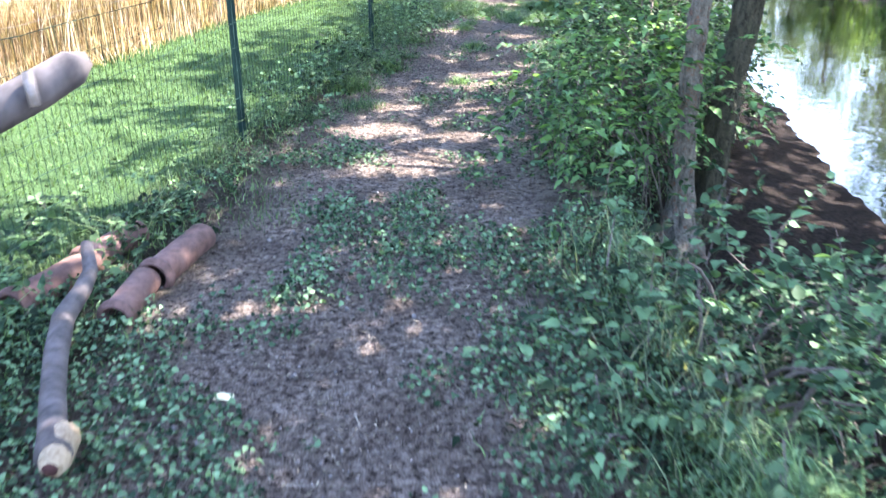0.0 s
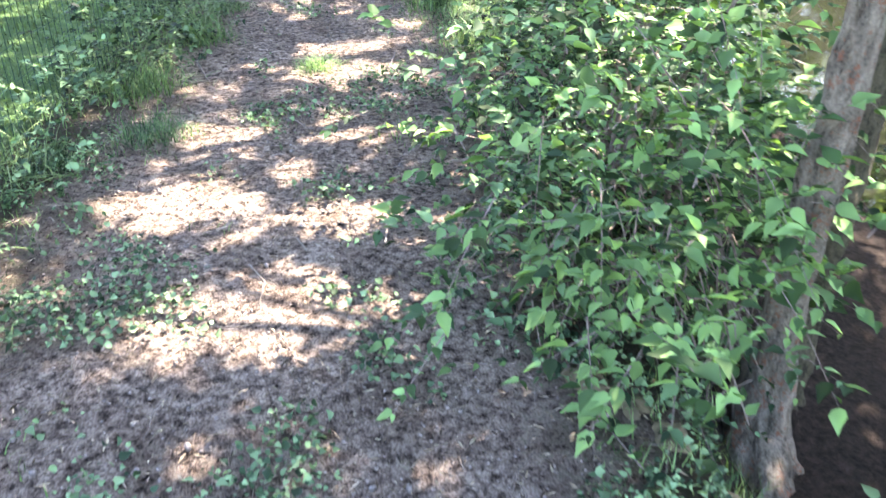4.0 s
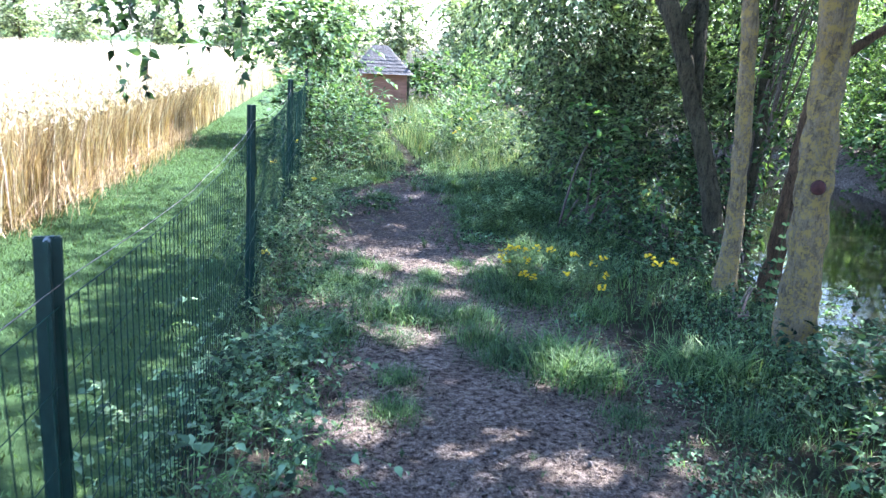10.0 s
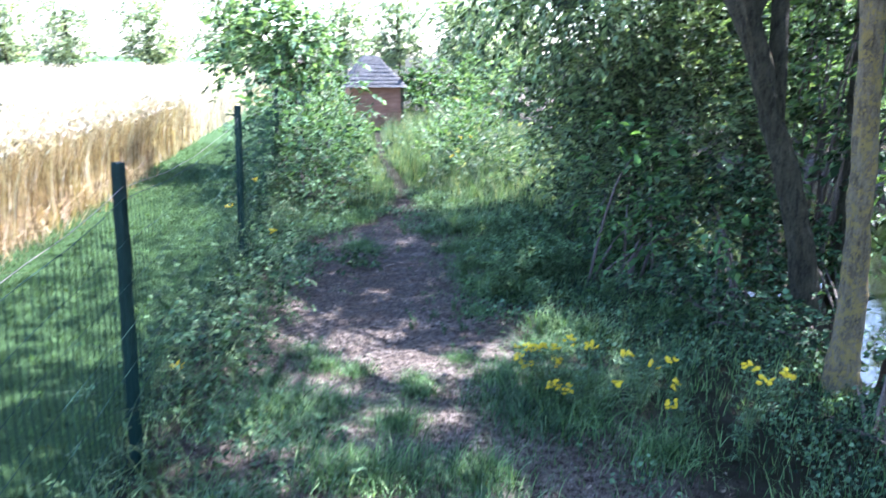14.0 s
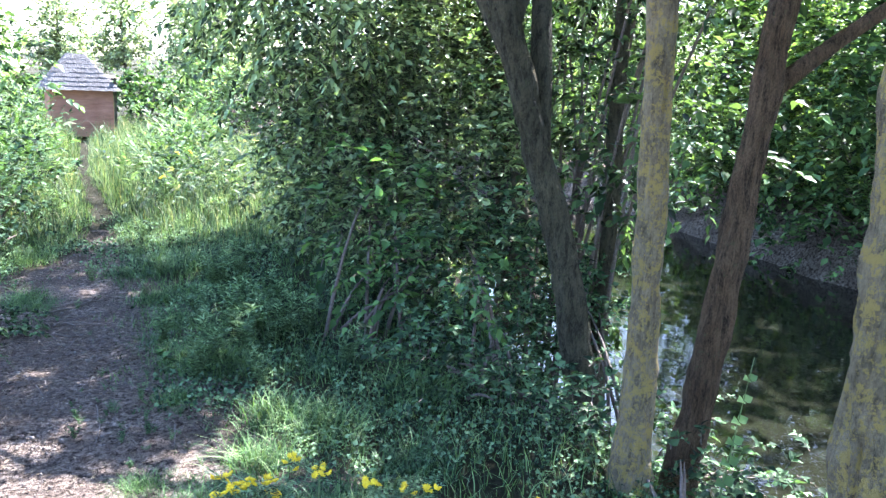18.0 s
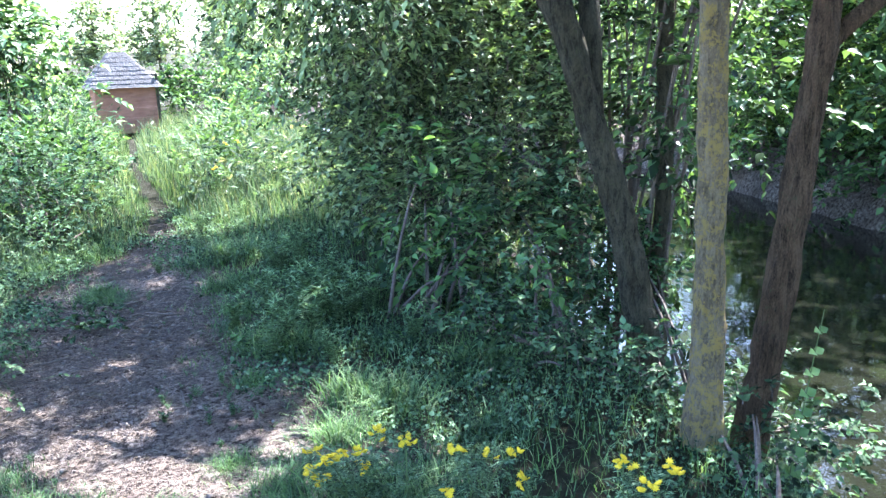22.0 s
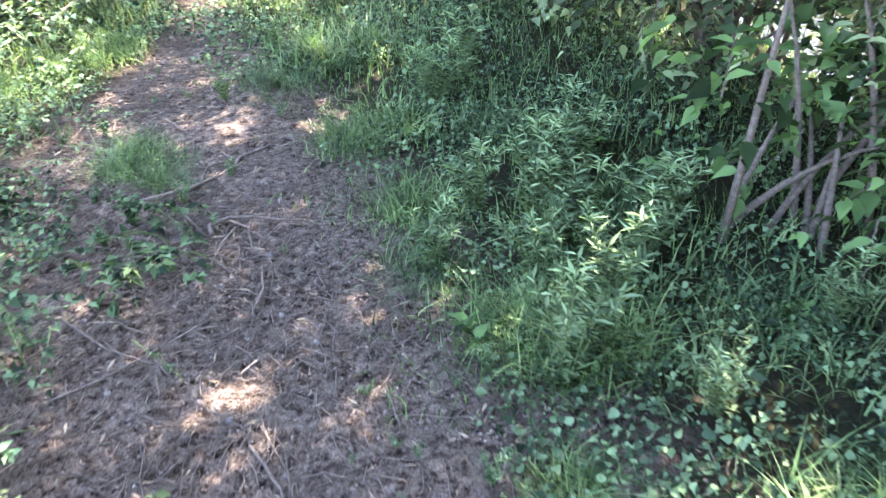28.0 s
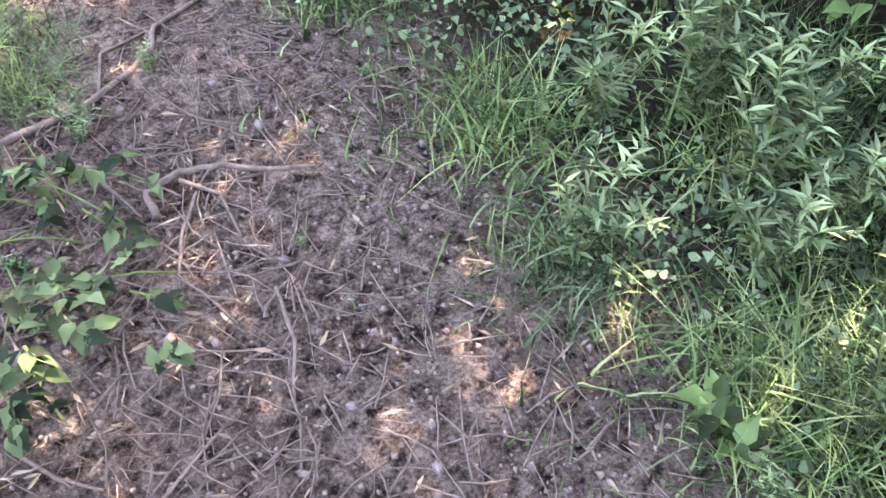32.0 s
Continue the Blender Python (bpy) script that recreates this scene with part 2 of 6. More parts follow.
# ground: dirt, moss and turf, by the painted share of turf and of mud
M_GROUND, nt, nodes, p = node_mat("ground_soil")
n1, n2, n3 = tex_noise(nt, 3.2, 6, 0.65), tex_noise(nt, 31, 8, 0.76), tex_noise(nt, 150, 4, 0.7)
# low end painted dark for the small shadows between crumbs
soil = ramp(nt, n2, (0.385, (0.026, 0.02, 0.017)), (0.5, (0.235, 0.192, 0.162)), (0.61, (0.5, 0.435, 0.37)))
soil = mix(nt, ramp(nt, n1, (0.4, (0,) * 3), (0.65, (0.75,) * 3)), soil, mix(nt, 1.0, soil, (0.6, 0.56, 0.54), "MULTIPLY"))
soil = mix(nt, 0.75, soil, mix(nt, 1.0, soil, ramp(nt, n3, (0.38, (0.3, 0.28, 0.26)), (0.56, (1.25, 1.2, 1.15))), "MULTIPLY"))
soil = mix(nt, ramp(nt, n3, (0.6, (0,) * 3), (0.7, (0.5,) * 3)), soil, (0.4, 0.35, 0.29))
# turf is near black: shade between the plants is put into its colour
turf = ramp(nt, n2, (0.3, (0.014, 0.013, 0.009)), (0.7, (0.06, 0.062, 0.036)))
mud = ramp(nt, n2, (0.35, (0.012, 0.01, 0.008)), (0.75, (0.06, 0.046, 0.038)))
at = nodes.new("ShaderNodeAttribute")
at.attribute_name = "zone"
sep = nodes.new("ShaderNodeSeparateColor")
link(nt, at.outputs["Color"], sep.inputs[0])
ad = nodes.new("ShaderNodeMath")
ad.operation = "MULTIPLY_ADD"
link(nt, n2, ad.inputs[0])
ad.inputs[1].default_value = 0.7
wide = nodes.new("ShaderNodeMath")
wide.operation = "MULTIPLY_ADD"
link(nt, n1, wide.inputs[0])
wide.inputs[1].default_value = 1.3
link(nt, sep.outputs[0], wide.inputs[2])
half = nodes.new("ShaderNodeMath")
half.operation = "MULTIPLY"
link(nt, wide.outputs[0], half.inputs[0])
half.inputs[1].default_value = 0.25
link(nt, half.outputs[0], ad.inputs[2])
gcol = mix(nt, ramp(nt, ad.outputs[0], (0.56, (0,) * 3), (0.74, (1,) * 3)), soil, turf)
gcol = mix(nt, sep.outputs[2], gcol, ramp(nt, n2, (0.3, (0.045, 0.09, 0.03)), (0.7, (0.085, 0.145, 0.055))))
gcol = mix(nt, sep.outputs[1], gcol, mud)
link(nt, gcol, p.inputs["Base Color"])
p.inputs["Roughness"].default_value, p.inputs["Specular IOR Level"].default_value = 0.95, 0.06
rel = nodes.new("ShaderNodeMath")
rel.operation = "MULTIPLY_ADD"
link(nt, n3, rel.inputs[0])
rel.inputs[1].default_value = 0.45
link(nt, n2, rel.inputs[2])
bump(nt, p, rel.outputs[0], 1.0, 0.07)

M_WATER, nt, nodes, p = node_mat("pond_water")
p.inputs["Base Color"].default_value = (0.01, 0.011, 0.007, 1)
p.inputs["Roughness"].default_value = 0.03
p.inputs["IOR"].default_value = 1.55
bump(nt, p, tex_noise(nt, 5, 3, 0.5, (1, 1, 1)), 0.12, 0.02)


# ---- building helpers ----
class Builder:
    """Gathers vertices and faces of one mesh."""

    def __init__(self):
        self.v, self.f = [], []

    def tube(self, pts, radii, seg=8, cap=True, rough=0.0, seed=0, ridge=0.0):
        pts = [Vector(q) for q in pts]
        n0 = len(self.v)
        up = Vector((0, 0, 1))
        d0 = (pts[1] - pts[0]).normalized()
        side = d0.cross(up)
        side = Vector((1, 0, 0)) if side.length < 0.05 else side.normalized()
        for i, q in enumerate(pts):
            d = (pts[min(i + 1, len(pts) - 1)] - pts[max(i - 1, 0)]).normalized()
            side = (side - d * side.dot(d)).normalized()
            other = d.cross(side)
            for k in range(seg):
                a = 2 * math.pi * k / seg
                w = side * math.cos(a) + other * math.sin(a)
                r = radii[i] if not rough else radii[i] * (1 + rough * noise.noise((q + w * radii[i] * 2) * 6 + Vector((seed, 0, 0))) - ridge * abs(noise.noise((math.cos(a) * 3.2, math.sin(a) * 3.2, q.z * 4 + seed))) - ridge * 0.7 * abs(noise.noise((math.cos(a) * 8, math.sin(a) * 8, q.z * 7 + seed))))
                self.v.append(tuple(q + w * r))
        for i in range(len(pts) - 1):
            for k in range(seg):
                a, b = n0 + i * seg + k, n0 + i * seg + (k + 1) % seg
                self.f.append((a, b, b + seg, a + seg))
        if cap:
            self.f.append(tuple(n0 + k for k in reversed(range(seg))))
            self.f.append(tuple(n0 + (len(pts) - 1) * seg + k for k in range(seg)))
        return self

    def box(self, m, sx, sy, sz, bev=0.0):
        bm = bmesh.new()
        bmesh.ops.create_cube(bm, size=1, matrix=Matrix.Diagonal((sx, sy, sz, 1)))
        if bev:
            bmesh.ops.bevel(bm, geom=bm.edges[:], offset=bev, segments=2, affect="EDGES")
        n0 = len(self.v)
        self.v += [tuple(m @ q.co) for q in bm.verts]
        bm.verts.index_update()
        self.f += [tuple(n0 + q.index for q in f.verts) for f in bm.faces]
        bm.free()
        return self

    def grid(self, fn, nu, nv, closed=False):
        n0 = len(self.v)
        for j in range(nv):
            for i in range(nu):
                self.v.append(tuple(fn(i / (nu if closed else nu - 1), j / (nv - 1))))
        for j in range(nv - 1):
            for i in range(nu if closed else nu - 1):
                a, b = n0 + j * nu + i, n0 + j * nu + (i + 1) % nu
                self.f.append((a, b, b + nu, a + nu))
        return self


def part(name, b, material, parent=None, label="", smooth=True):
    me = bpy.data.meshes.new(name)
    if isinstance(b, Builder):
        me.from_pydata(b.v, [], b.f)
    else:
        co, faces = b
        me.vertices.add(len(co))
        me.vertices.foreach_set("co", co.astype(np.float32).ravel())
        k = faces.shape[1]
        me.loops.add(faces.size)
        me.loops.foreach_set("vertex_index", faces.astype(np.int32).ravel())
        me.polygons.add(len(faces))
        me.polygons.foreach_set("loop_start", np.arange(len(faces), dtype=np.int32) * k)
        me.update(calc_edges=True)
    if smooth and len(me.polygons):
        me.polygons.foreach_set("use_smooth", np.ones(len(me.polygons), dtype=bool))
    me.materials.append(material)
    ob = new(name, me)
    if parent:
        ob.parent = parent
    if label:
        tagged(ob, label)
    return ob


def thing(name, x, y, z, label, category, group=""):
    ob = new(name)
    ob.location = (x, y, z)
    return tagged(ob, label, category, group)


def unit(a):
    return a / np.maximum(np.linalg.norm(a, axis=1, keepdims=True), 1e-9)


LEAF2 = np.array([(0, 0, 0), (0.32, 0.45, 0.10), (0, 1, -0.05), (-0.32, 0.45, 0.10)])
LEAF2_F = np.array([(0, 1, 2), (0, 2, 3)])
LEAF6 = np.array([(0, 0, 0), (0.24, 0.12, 0.07), (0.33, 0.4, 0.11), (0.16, 0.72, 0.02), (0, 1.05, -0.14), (-0.16, 0.72, 0.02), (-0.33, 0.4, 0.11), (-0.24, 0.12, 0.07), (0, 0.45, -0.02)])
LEAF6_F = np.array([(0, 1, 8), (1, 2, 8), (2, 3, 8), (3, 4, 8), (4, 5, 8), (5, 6, 8), (6, 7, 8), (7, 0, 8)])
LEAF_LOBED = np.array([(0, 0, 0), (0.38, 0.05, 0.05), (0.26, 0.34, 0.05), (0.5, 0.6, 0.03), (0.2, 0.66, 0.05), (0, 1, -0.06), (-0.2, 0.66, 0.05), (-0.5, 0.6, 0.03), (-0.26, 0.34, 0.05), (-0.38, 0.05, 0.05), (0, 0.4, -0.02)])
LEAF_LOBED_F = np.array([(i, (i + 1) % 10, 10) for i in range(10)])
NARROW = np.array([(0, 0, 0), (0.1, 0.4, 0.03), (0, 1, -0.12), (-0.1, 0.4, 0.03)])


def leaves(pos, direction, normal, size, shape=LEAF2, faces=LEAF2_F):
    """One mesh of many leaves: each grows from pos along direction, with its face to normal."""
    y = unit(direction)
    x = unit(np.cross(y, normal))
    z = np.cross(x, y)
    s = np.asarray(size)[:, None, None]
    co = pos[:, None, :] + s * (shape[None, :, 0:1] * x[:, None, :] + shape[None, :, 1:2] * y[:, None, :] + shape[None, :, 2:3] * z[:, None, :])
    n, k = len(pos), len(shape)
    f = (faces[None] + (np.arange(n) * k)[:, None, None]).reshape(-1, faces.shape[1])
    return co.reshape(-1, 3), f


def blades(pos, height, lean, width, rng, steps=3, droop=0.5):
    """One mesh of grass blades, narrow bent strips."""
    n = len(pos)
    az = rng.uniform(0, 2 * np.pi, n)
    d = np.stack([np.cos(az), np.sin(az), np.zeros(n)], 1)
    sx = np.stack([-np.sin(az + rng.normal(0, 0.6, n)), np.cos(az), np.zeros(n)], 1)
    rows = []
    for i in range(steps):
        u = i / (steps - 1)
        c = pos + d * (lean * height * u ** 1.8)[:, None]
        c = c + np.stack([np.zeros(n), np.zeros(n), height * (u - droop * lean * u * u * 0.6)], 1)
        w = (width * (1 - u * 0.92) * 0.5)[:, None]
        rows += [c - sx * w, c + sx * w]
    co = np.stack(rows, 1).reshape(-1, 3)
    base = np.arange(n)[:, None] * (2 * steps)
    f = np.concatenate([base + np.array([2 * i, 2 * i + 1, 2 * i + 3, 2 * i + 2]) for i in range(steps - 1)])
    return co, f


# ---- the plan ----
WATER_Z = -0.55


def lerp(x, table):
    return np.interp(x, [a for a, _ in table], [b for _, b in table])


PATH_X = ((-3, -0.5), (3, -0.35), (7, 0.1), (11, 0.8), (12.3, 0.84), (13.2, 0.78), (14.3, 1.02), (15.0, 1.18), (15.8, 1.22), (16.2, 1.48), (16.9, 1.69), (18.1, 1.9), (19.5, 2.0), (21.5, 2.14), (24, 2.5), (30, 3.2))
PATH_W = ((-3, 0.75), (5, 0.85), (9, 0.82), (12.5, 0.85), (13.3, 0.86), (14.2, 0.68), (15.0, 0.58), (15.7, 0.56), (16.05, 0.32), (16.9, 0.13), (18.1, 0.08), (21.5, 0.06), (26, 0.05), (30, 0.05))
FENCE_X = ((-8, -3.3), (1.9, -1.95), (5.4, -1.34), (8.5, -0.69), (11.75, -0.31), (15.05, 0.07), (18.7, 0.47), (40, 3.0))
BANK_X = ((-8, 0.9), (1.5, 0.75), (3.0, 0.75), (4.0, 0.85), (5.5, 1.5), (8, 2.0), (10, 2.5), (11, 2.75), (12.5, 3.05), (14, 3.4), (16, 4.2), (20, 5.5), (40, 8))
SHORE_X = ((-8, 2.4), (5, 2.88), (6.4, 3.13), (8.2, 3.45), (10, 3.55), (12.5, 3.7), (14, 4.0), (16, 5.0), (20, 6.2), (40, 8.6))
FAR_X = ((-8, 11), (4, 11), (8, 9.5), (12, 8.6), (15.4, 8.5), (16, 8.7), (20, 9.6), (24, 9.2), (30, 8.5), (40, 9.5))
WHEAT_X = ((-20, -9.5), (5, -4.3), (8.5, -3.45), (11.7, -2.8), (14, -2.1), (16.5, -1.7), (20, -1.3), (22, -1.1), (30, -0.2), (90, 7))


def height(x, y):
    """Height of the ground."""
    bank = lerp(y, BANK_X)
    shore = np.maximum(lerp(y, SHORE_X), bank + 0.55)
    far = np.maximum(lerp(y, FAR_X), shore + 0.5)
    steep = lerp(y, ((-8, 0.35), (4.5, 0.35), (7, 0.55), (40, 0.55)))
    d = np.clip((x - bank) / steep, 0, 1)
    z = -0.4 * d * d * (3 - 2 * d)
    z = z - 0.15 * np.clip((x - bank - steep) / np.maximum(shore - bank - steep, 0.05), 0, 1) - 0.4 * np.clip((x - shore) / 1.2, 0, 1)
    back = np.clip((x - far) / 1.2, 0, 1)
    z = np.where(x > far - 0.01, -0.95 + 1.0 * back * back * (3 - 2 * back), z)
    z = np.where((y < -4) | (y > 36), z * np.clip(1 - np.maximum(-4 - y, y - 36) / 4, 0, 1), z)
    return z


def ground_z(x, y):
    return float(height(np.array([float(x)]), np.array([float(y)]))[0])


xs = np.concatenate([np.linspace(-400, -30, 12), np.linspace(-28, -6, 12), np.linspace(-5.5, -2.5, 12), np.linspace(-2.4, 5.5, 160), np.linspace(5.6, 12, 33), np.linspace(13, 30, 10), np.linspace(40, 400, 12)])
ys = np.concatenate([np.linspace(-400, -12, 12), np.linspace(-10, -2, 10), np.linspace(-1.8, 21, 420), np.linspace(21.4, 40, 38), np.linspace(44, 400, 14)])
gx, gy = np.meshgrid(xs, ys)
gz = height(gx, gy)
flat = np.stack([gx.ravel(), gy.ravel()], 1)
wob = np.array([noise.noise((a * 1.1, b * 1.1, 0)) * 0.02 + noise.noise((a * 5, b * 5, 3)) * 0.012 + noise.noise((a * 16, b * 16, 7)) * 0.008 if -3 < a < 6 and -2 < b < 22 else 0.0 for a, b in flat])
gz = gz + wob.reshape(gz.shape)
idx = np.arange(gx.size).reshape(gx.shape)
gf = np.stack([idx[:-1, :-1], idx[:-1, 1:], idx[1:, 1:], idx[1:, :-1]], -1).reshape(-1, 4)
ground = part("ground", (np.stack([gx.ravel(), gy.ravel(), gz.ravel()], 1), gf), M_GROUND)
tagged(ground, "bare trodden brown earth with turf at its edges", "ground", kind="structure")
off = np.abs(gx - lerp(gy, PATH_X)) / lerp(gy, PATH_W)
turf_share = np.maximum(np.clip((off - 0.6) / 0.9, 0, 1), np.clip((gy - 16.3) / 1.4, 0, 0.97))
turf_share = np.where(np.abs(gx - lerp(gy, FAR_X) - 0.6) < 1.0, 0.1, turf_share)
mud_share = np.clip((gx - lerp(gy, BANK_X) + 0.05) / 0.25, 0, 1) * np.clip((lerp(gy, FAR_X) + 0.5 - gx) / 0.4, 0, 1)
lawn_share = np.clip((lerp(gy, FENCE_X) - 0.05 - gx) / 0.15, 0, 1)
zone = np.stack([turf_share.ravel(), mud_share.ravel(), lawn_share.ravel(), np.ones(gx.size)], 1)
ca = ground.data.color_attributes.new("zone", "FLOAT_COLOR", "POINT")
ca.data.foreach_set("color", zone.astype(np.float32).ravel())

wb = Builder()
wb.grid(lambda u, v: (1.6 + u * 11.0, -10 + v * 48, WATER_Z), 12, 40)
tagged(part("water", wb, M_WATER), "still dark pond water mirroring trees and sky", "pond", kind="structure")


# ---- trees ----
def bezier(a, b, c, n):
    a, b, c = Vector(a), Vector(b), Vector(c)
    return [a * (1 - t) ** 2 + b * (2 * t * (1 - t)) + c * t * t for t in (i / (n - 1) for i in range(n))]


def cloud(rng, centers, radii, n, shell=0.55):
    """Points spread through a group of ellipsoids, thinner inside."""
    w = np.array([r[0] * r[1] * r[2] for r in radii])
    pick = rng.choice(len(centers), n, p=w / w.sum())
    d = unit(rng.normal(size=(n, 3)))
    r = rng.uniform(shell ** 3, 1, n) ** (1 / 3)
    c, rad = np.array(centers)[pick], np.array(radii)[pick]
    return c + d * rad * r[:, None], d


def sprays(rng, centers, radii, n, per, length, droop, shell=0.5, lump=9):
    """Leafy twigs, gathered in lumps with gaps between: leaf points, their directions and normals, and a ribbon mesh of the twigs."""
    k = max(8, n // lump)
    c, d = cloud(rng, centers, radii, k, shell)
    pick = rng.integers(0, k, n)
    o = c[pick] + rng.normal(0, 1, (n, 3)) * length * np.array([0.6, 0.6, 0.42])
    a = unit(d[pick] * 0.75 + rng.normal(0, 0.55, (n, 3)) + np.array([0, 0, 0.12]))
    far = (length * rng.uniform(0.5, 1.35, n))[:, None, None]
    up = np.array([0.0, 0.0, 1.0])

    def along(u):
        return o[:, None, :] + a[:, None, :] * far * u - up * (droop * 0.7 * far * u * u)

    u = np.sort(rng.uniform(0.08, 1.0, (n, per)), 1)[:, :, None]
    pos = along(u)
    tang = a[:, None, :] - up * (1.4 * droop * u)
    side = unit(np.cross(tang.reshape(-1, 3), up)).reshape(pos.shape)
    turn = np.where(np.arange(per) % 2 == 0, 1.0, -1.0)[None, :, None]
    dirs = tang * 0.6 + side * turn * 0.8 + rng.normal(0, 0.25, pos.shape)
    nor = up + rng.normal(0, 0.35, pos.shape) - tang * 0.25
    rows = []
    for w in (0.0, 0.5, 1.0):
        q = along(np.full((n, 1, 1), w))[:, 0]
        b = unit(np.cross(a, up)) * (0.0022 * (1.2 - w))
        rows += [q - b, q + b]
    base = np.arange(n)[:, None] * 6
    ribbon = (np.stack(rows, 1).reshape(-1, 3), np.concatenate([base + np.array([0, 1, 3, 2]), base + np.array([2, 3, 5, 4])]))
    return pos.reshape(-1, 3), dirs.reshape(-1, 3), nor.reshape(-1, 3), ribbon


# gaps in the crowns through which the sun reaches the ground: x, y and half sizes of each sunny patch
SUN_GAPS = [(1.35, 7.95, 0.3, 0.4), (1.05, 8.7, 0.25, 0.22), (0.8, 7.9, 0.14, 0.1), (0.46, 8.2, 0.15, 0.1), (0.2, 8.5, 0.12, 0.09), (-0.35, 6.27, 0.22, 0.2), (0.26, 7.05, 0.32, 0.18), (0.3, 7.45, 0.3, 0.16),
            (0.7, 13.08, 0.2, 0.17), (0.82, 12.66, 0.4, 0.22), (1.75, 15.3, 0.14, 0.16), (1.7, 12.2, 0.35, 0.22), (2.1, 12.5, 0.25, 0.18), (-0.2, 4.8, 0.4, 0.22), (-0.5, 5.6, 0.32, 0.2), (0.1, 5.4, 0.28, 0.16), (0.2, 6.2, 0.26, 0.16), (1.9, 12.82, 0.2, 0.12), (0.92, 13.97, 0.12, 0.06), (0.44, 12.95, 0.12, 0.16), (1.47, 12.6, 0.2, 0.14), (0.52, 11.15, 0.22, 0.2), (1.38, 14.68, 0.07, 0.05), (1.25, 10.45, 0.28, 0.2), (0.9, 9.6, 0.2, 0.12), (0.1, 10.1, 0.16, 0.12), (1.55, 18.4, 0.5, 0.4), (1.8, 13.9, 0.3, 0.25), (2.1, 14.5, 0.25, 0.25), (2.05, 13.35, 0.2, 0.15), (0.75, 4.9, 0.25, 0.2), (1.0, 5.5, 0.2, 0.2),
            (1.75, 13.0, 0.14, 0.08), (1.85, 12.75, 0.16, 0.07), (2.0, 17.0, 0.35, 0.3), (2.4, 17.3, 0.5, 0.4), (2.35, 18.9, 0.4, 0.3), (2.3, 15.5, 0.3, 0.3), (2.4, 13.6, 0.25, 0.2)]
gap_rng = random.Random(17)
for _ in range(45):
    gy_ = gap_rng.uniform(5.2, 13.4)
    gr_ = gap_rng.uniform(0.03, 0.09)
    SUN_GAPS.append((float(lerp(gy_, PATH_X)) + gap_rng.uniform(-1, 1.1) * float(lerp(gy_, PATH_W)), gy_, gr_ * 1.3, gr_))
for _ in range(26):
    gr_ = gap_rng.uniform(0.12, 0.4)
    SUN_GAPS.append((gap_rng.uniform(-3.9, -1.9) + 0.09 * 3, gap_rng.uniform(3, 12), gr_ * 1.5, gr_ * 0.7))


def sunny(p, rng):
    """True where a leaf at p would shade one of the sunny patches."""
    k = p[:, 2] / SUN_DIR.z
    x, y = p[:, 0] - k * SUN_DIR.x, p[:, 1] - k * SUN_DIR.y
    hit_any = np.zeros(len(p), dtype=bool)
    for cx_, cy_, rx_, ry_ in SUN_GAPS:
        e = ((x - cx_) / rx_) ** 2 + ((y - cy_) / ry_) ** 2
        hit_any |= e < rng.uniform(0.7, 1.5, len(p))
    return hit_any & (p[:, 2] > 1.5)


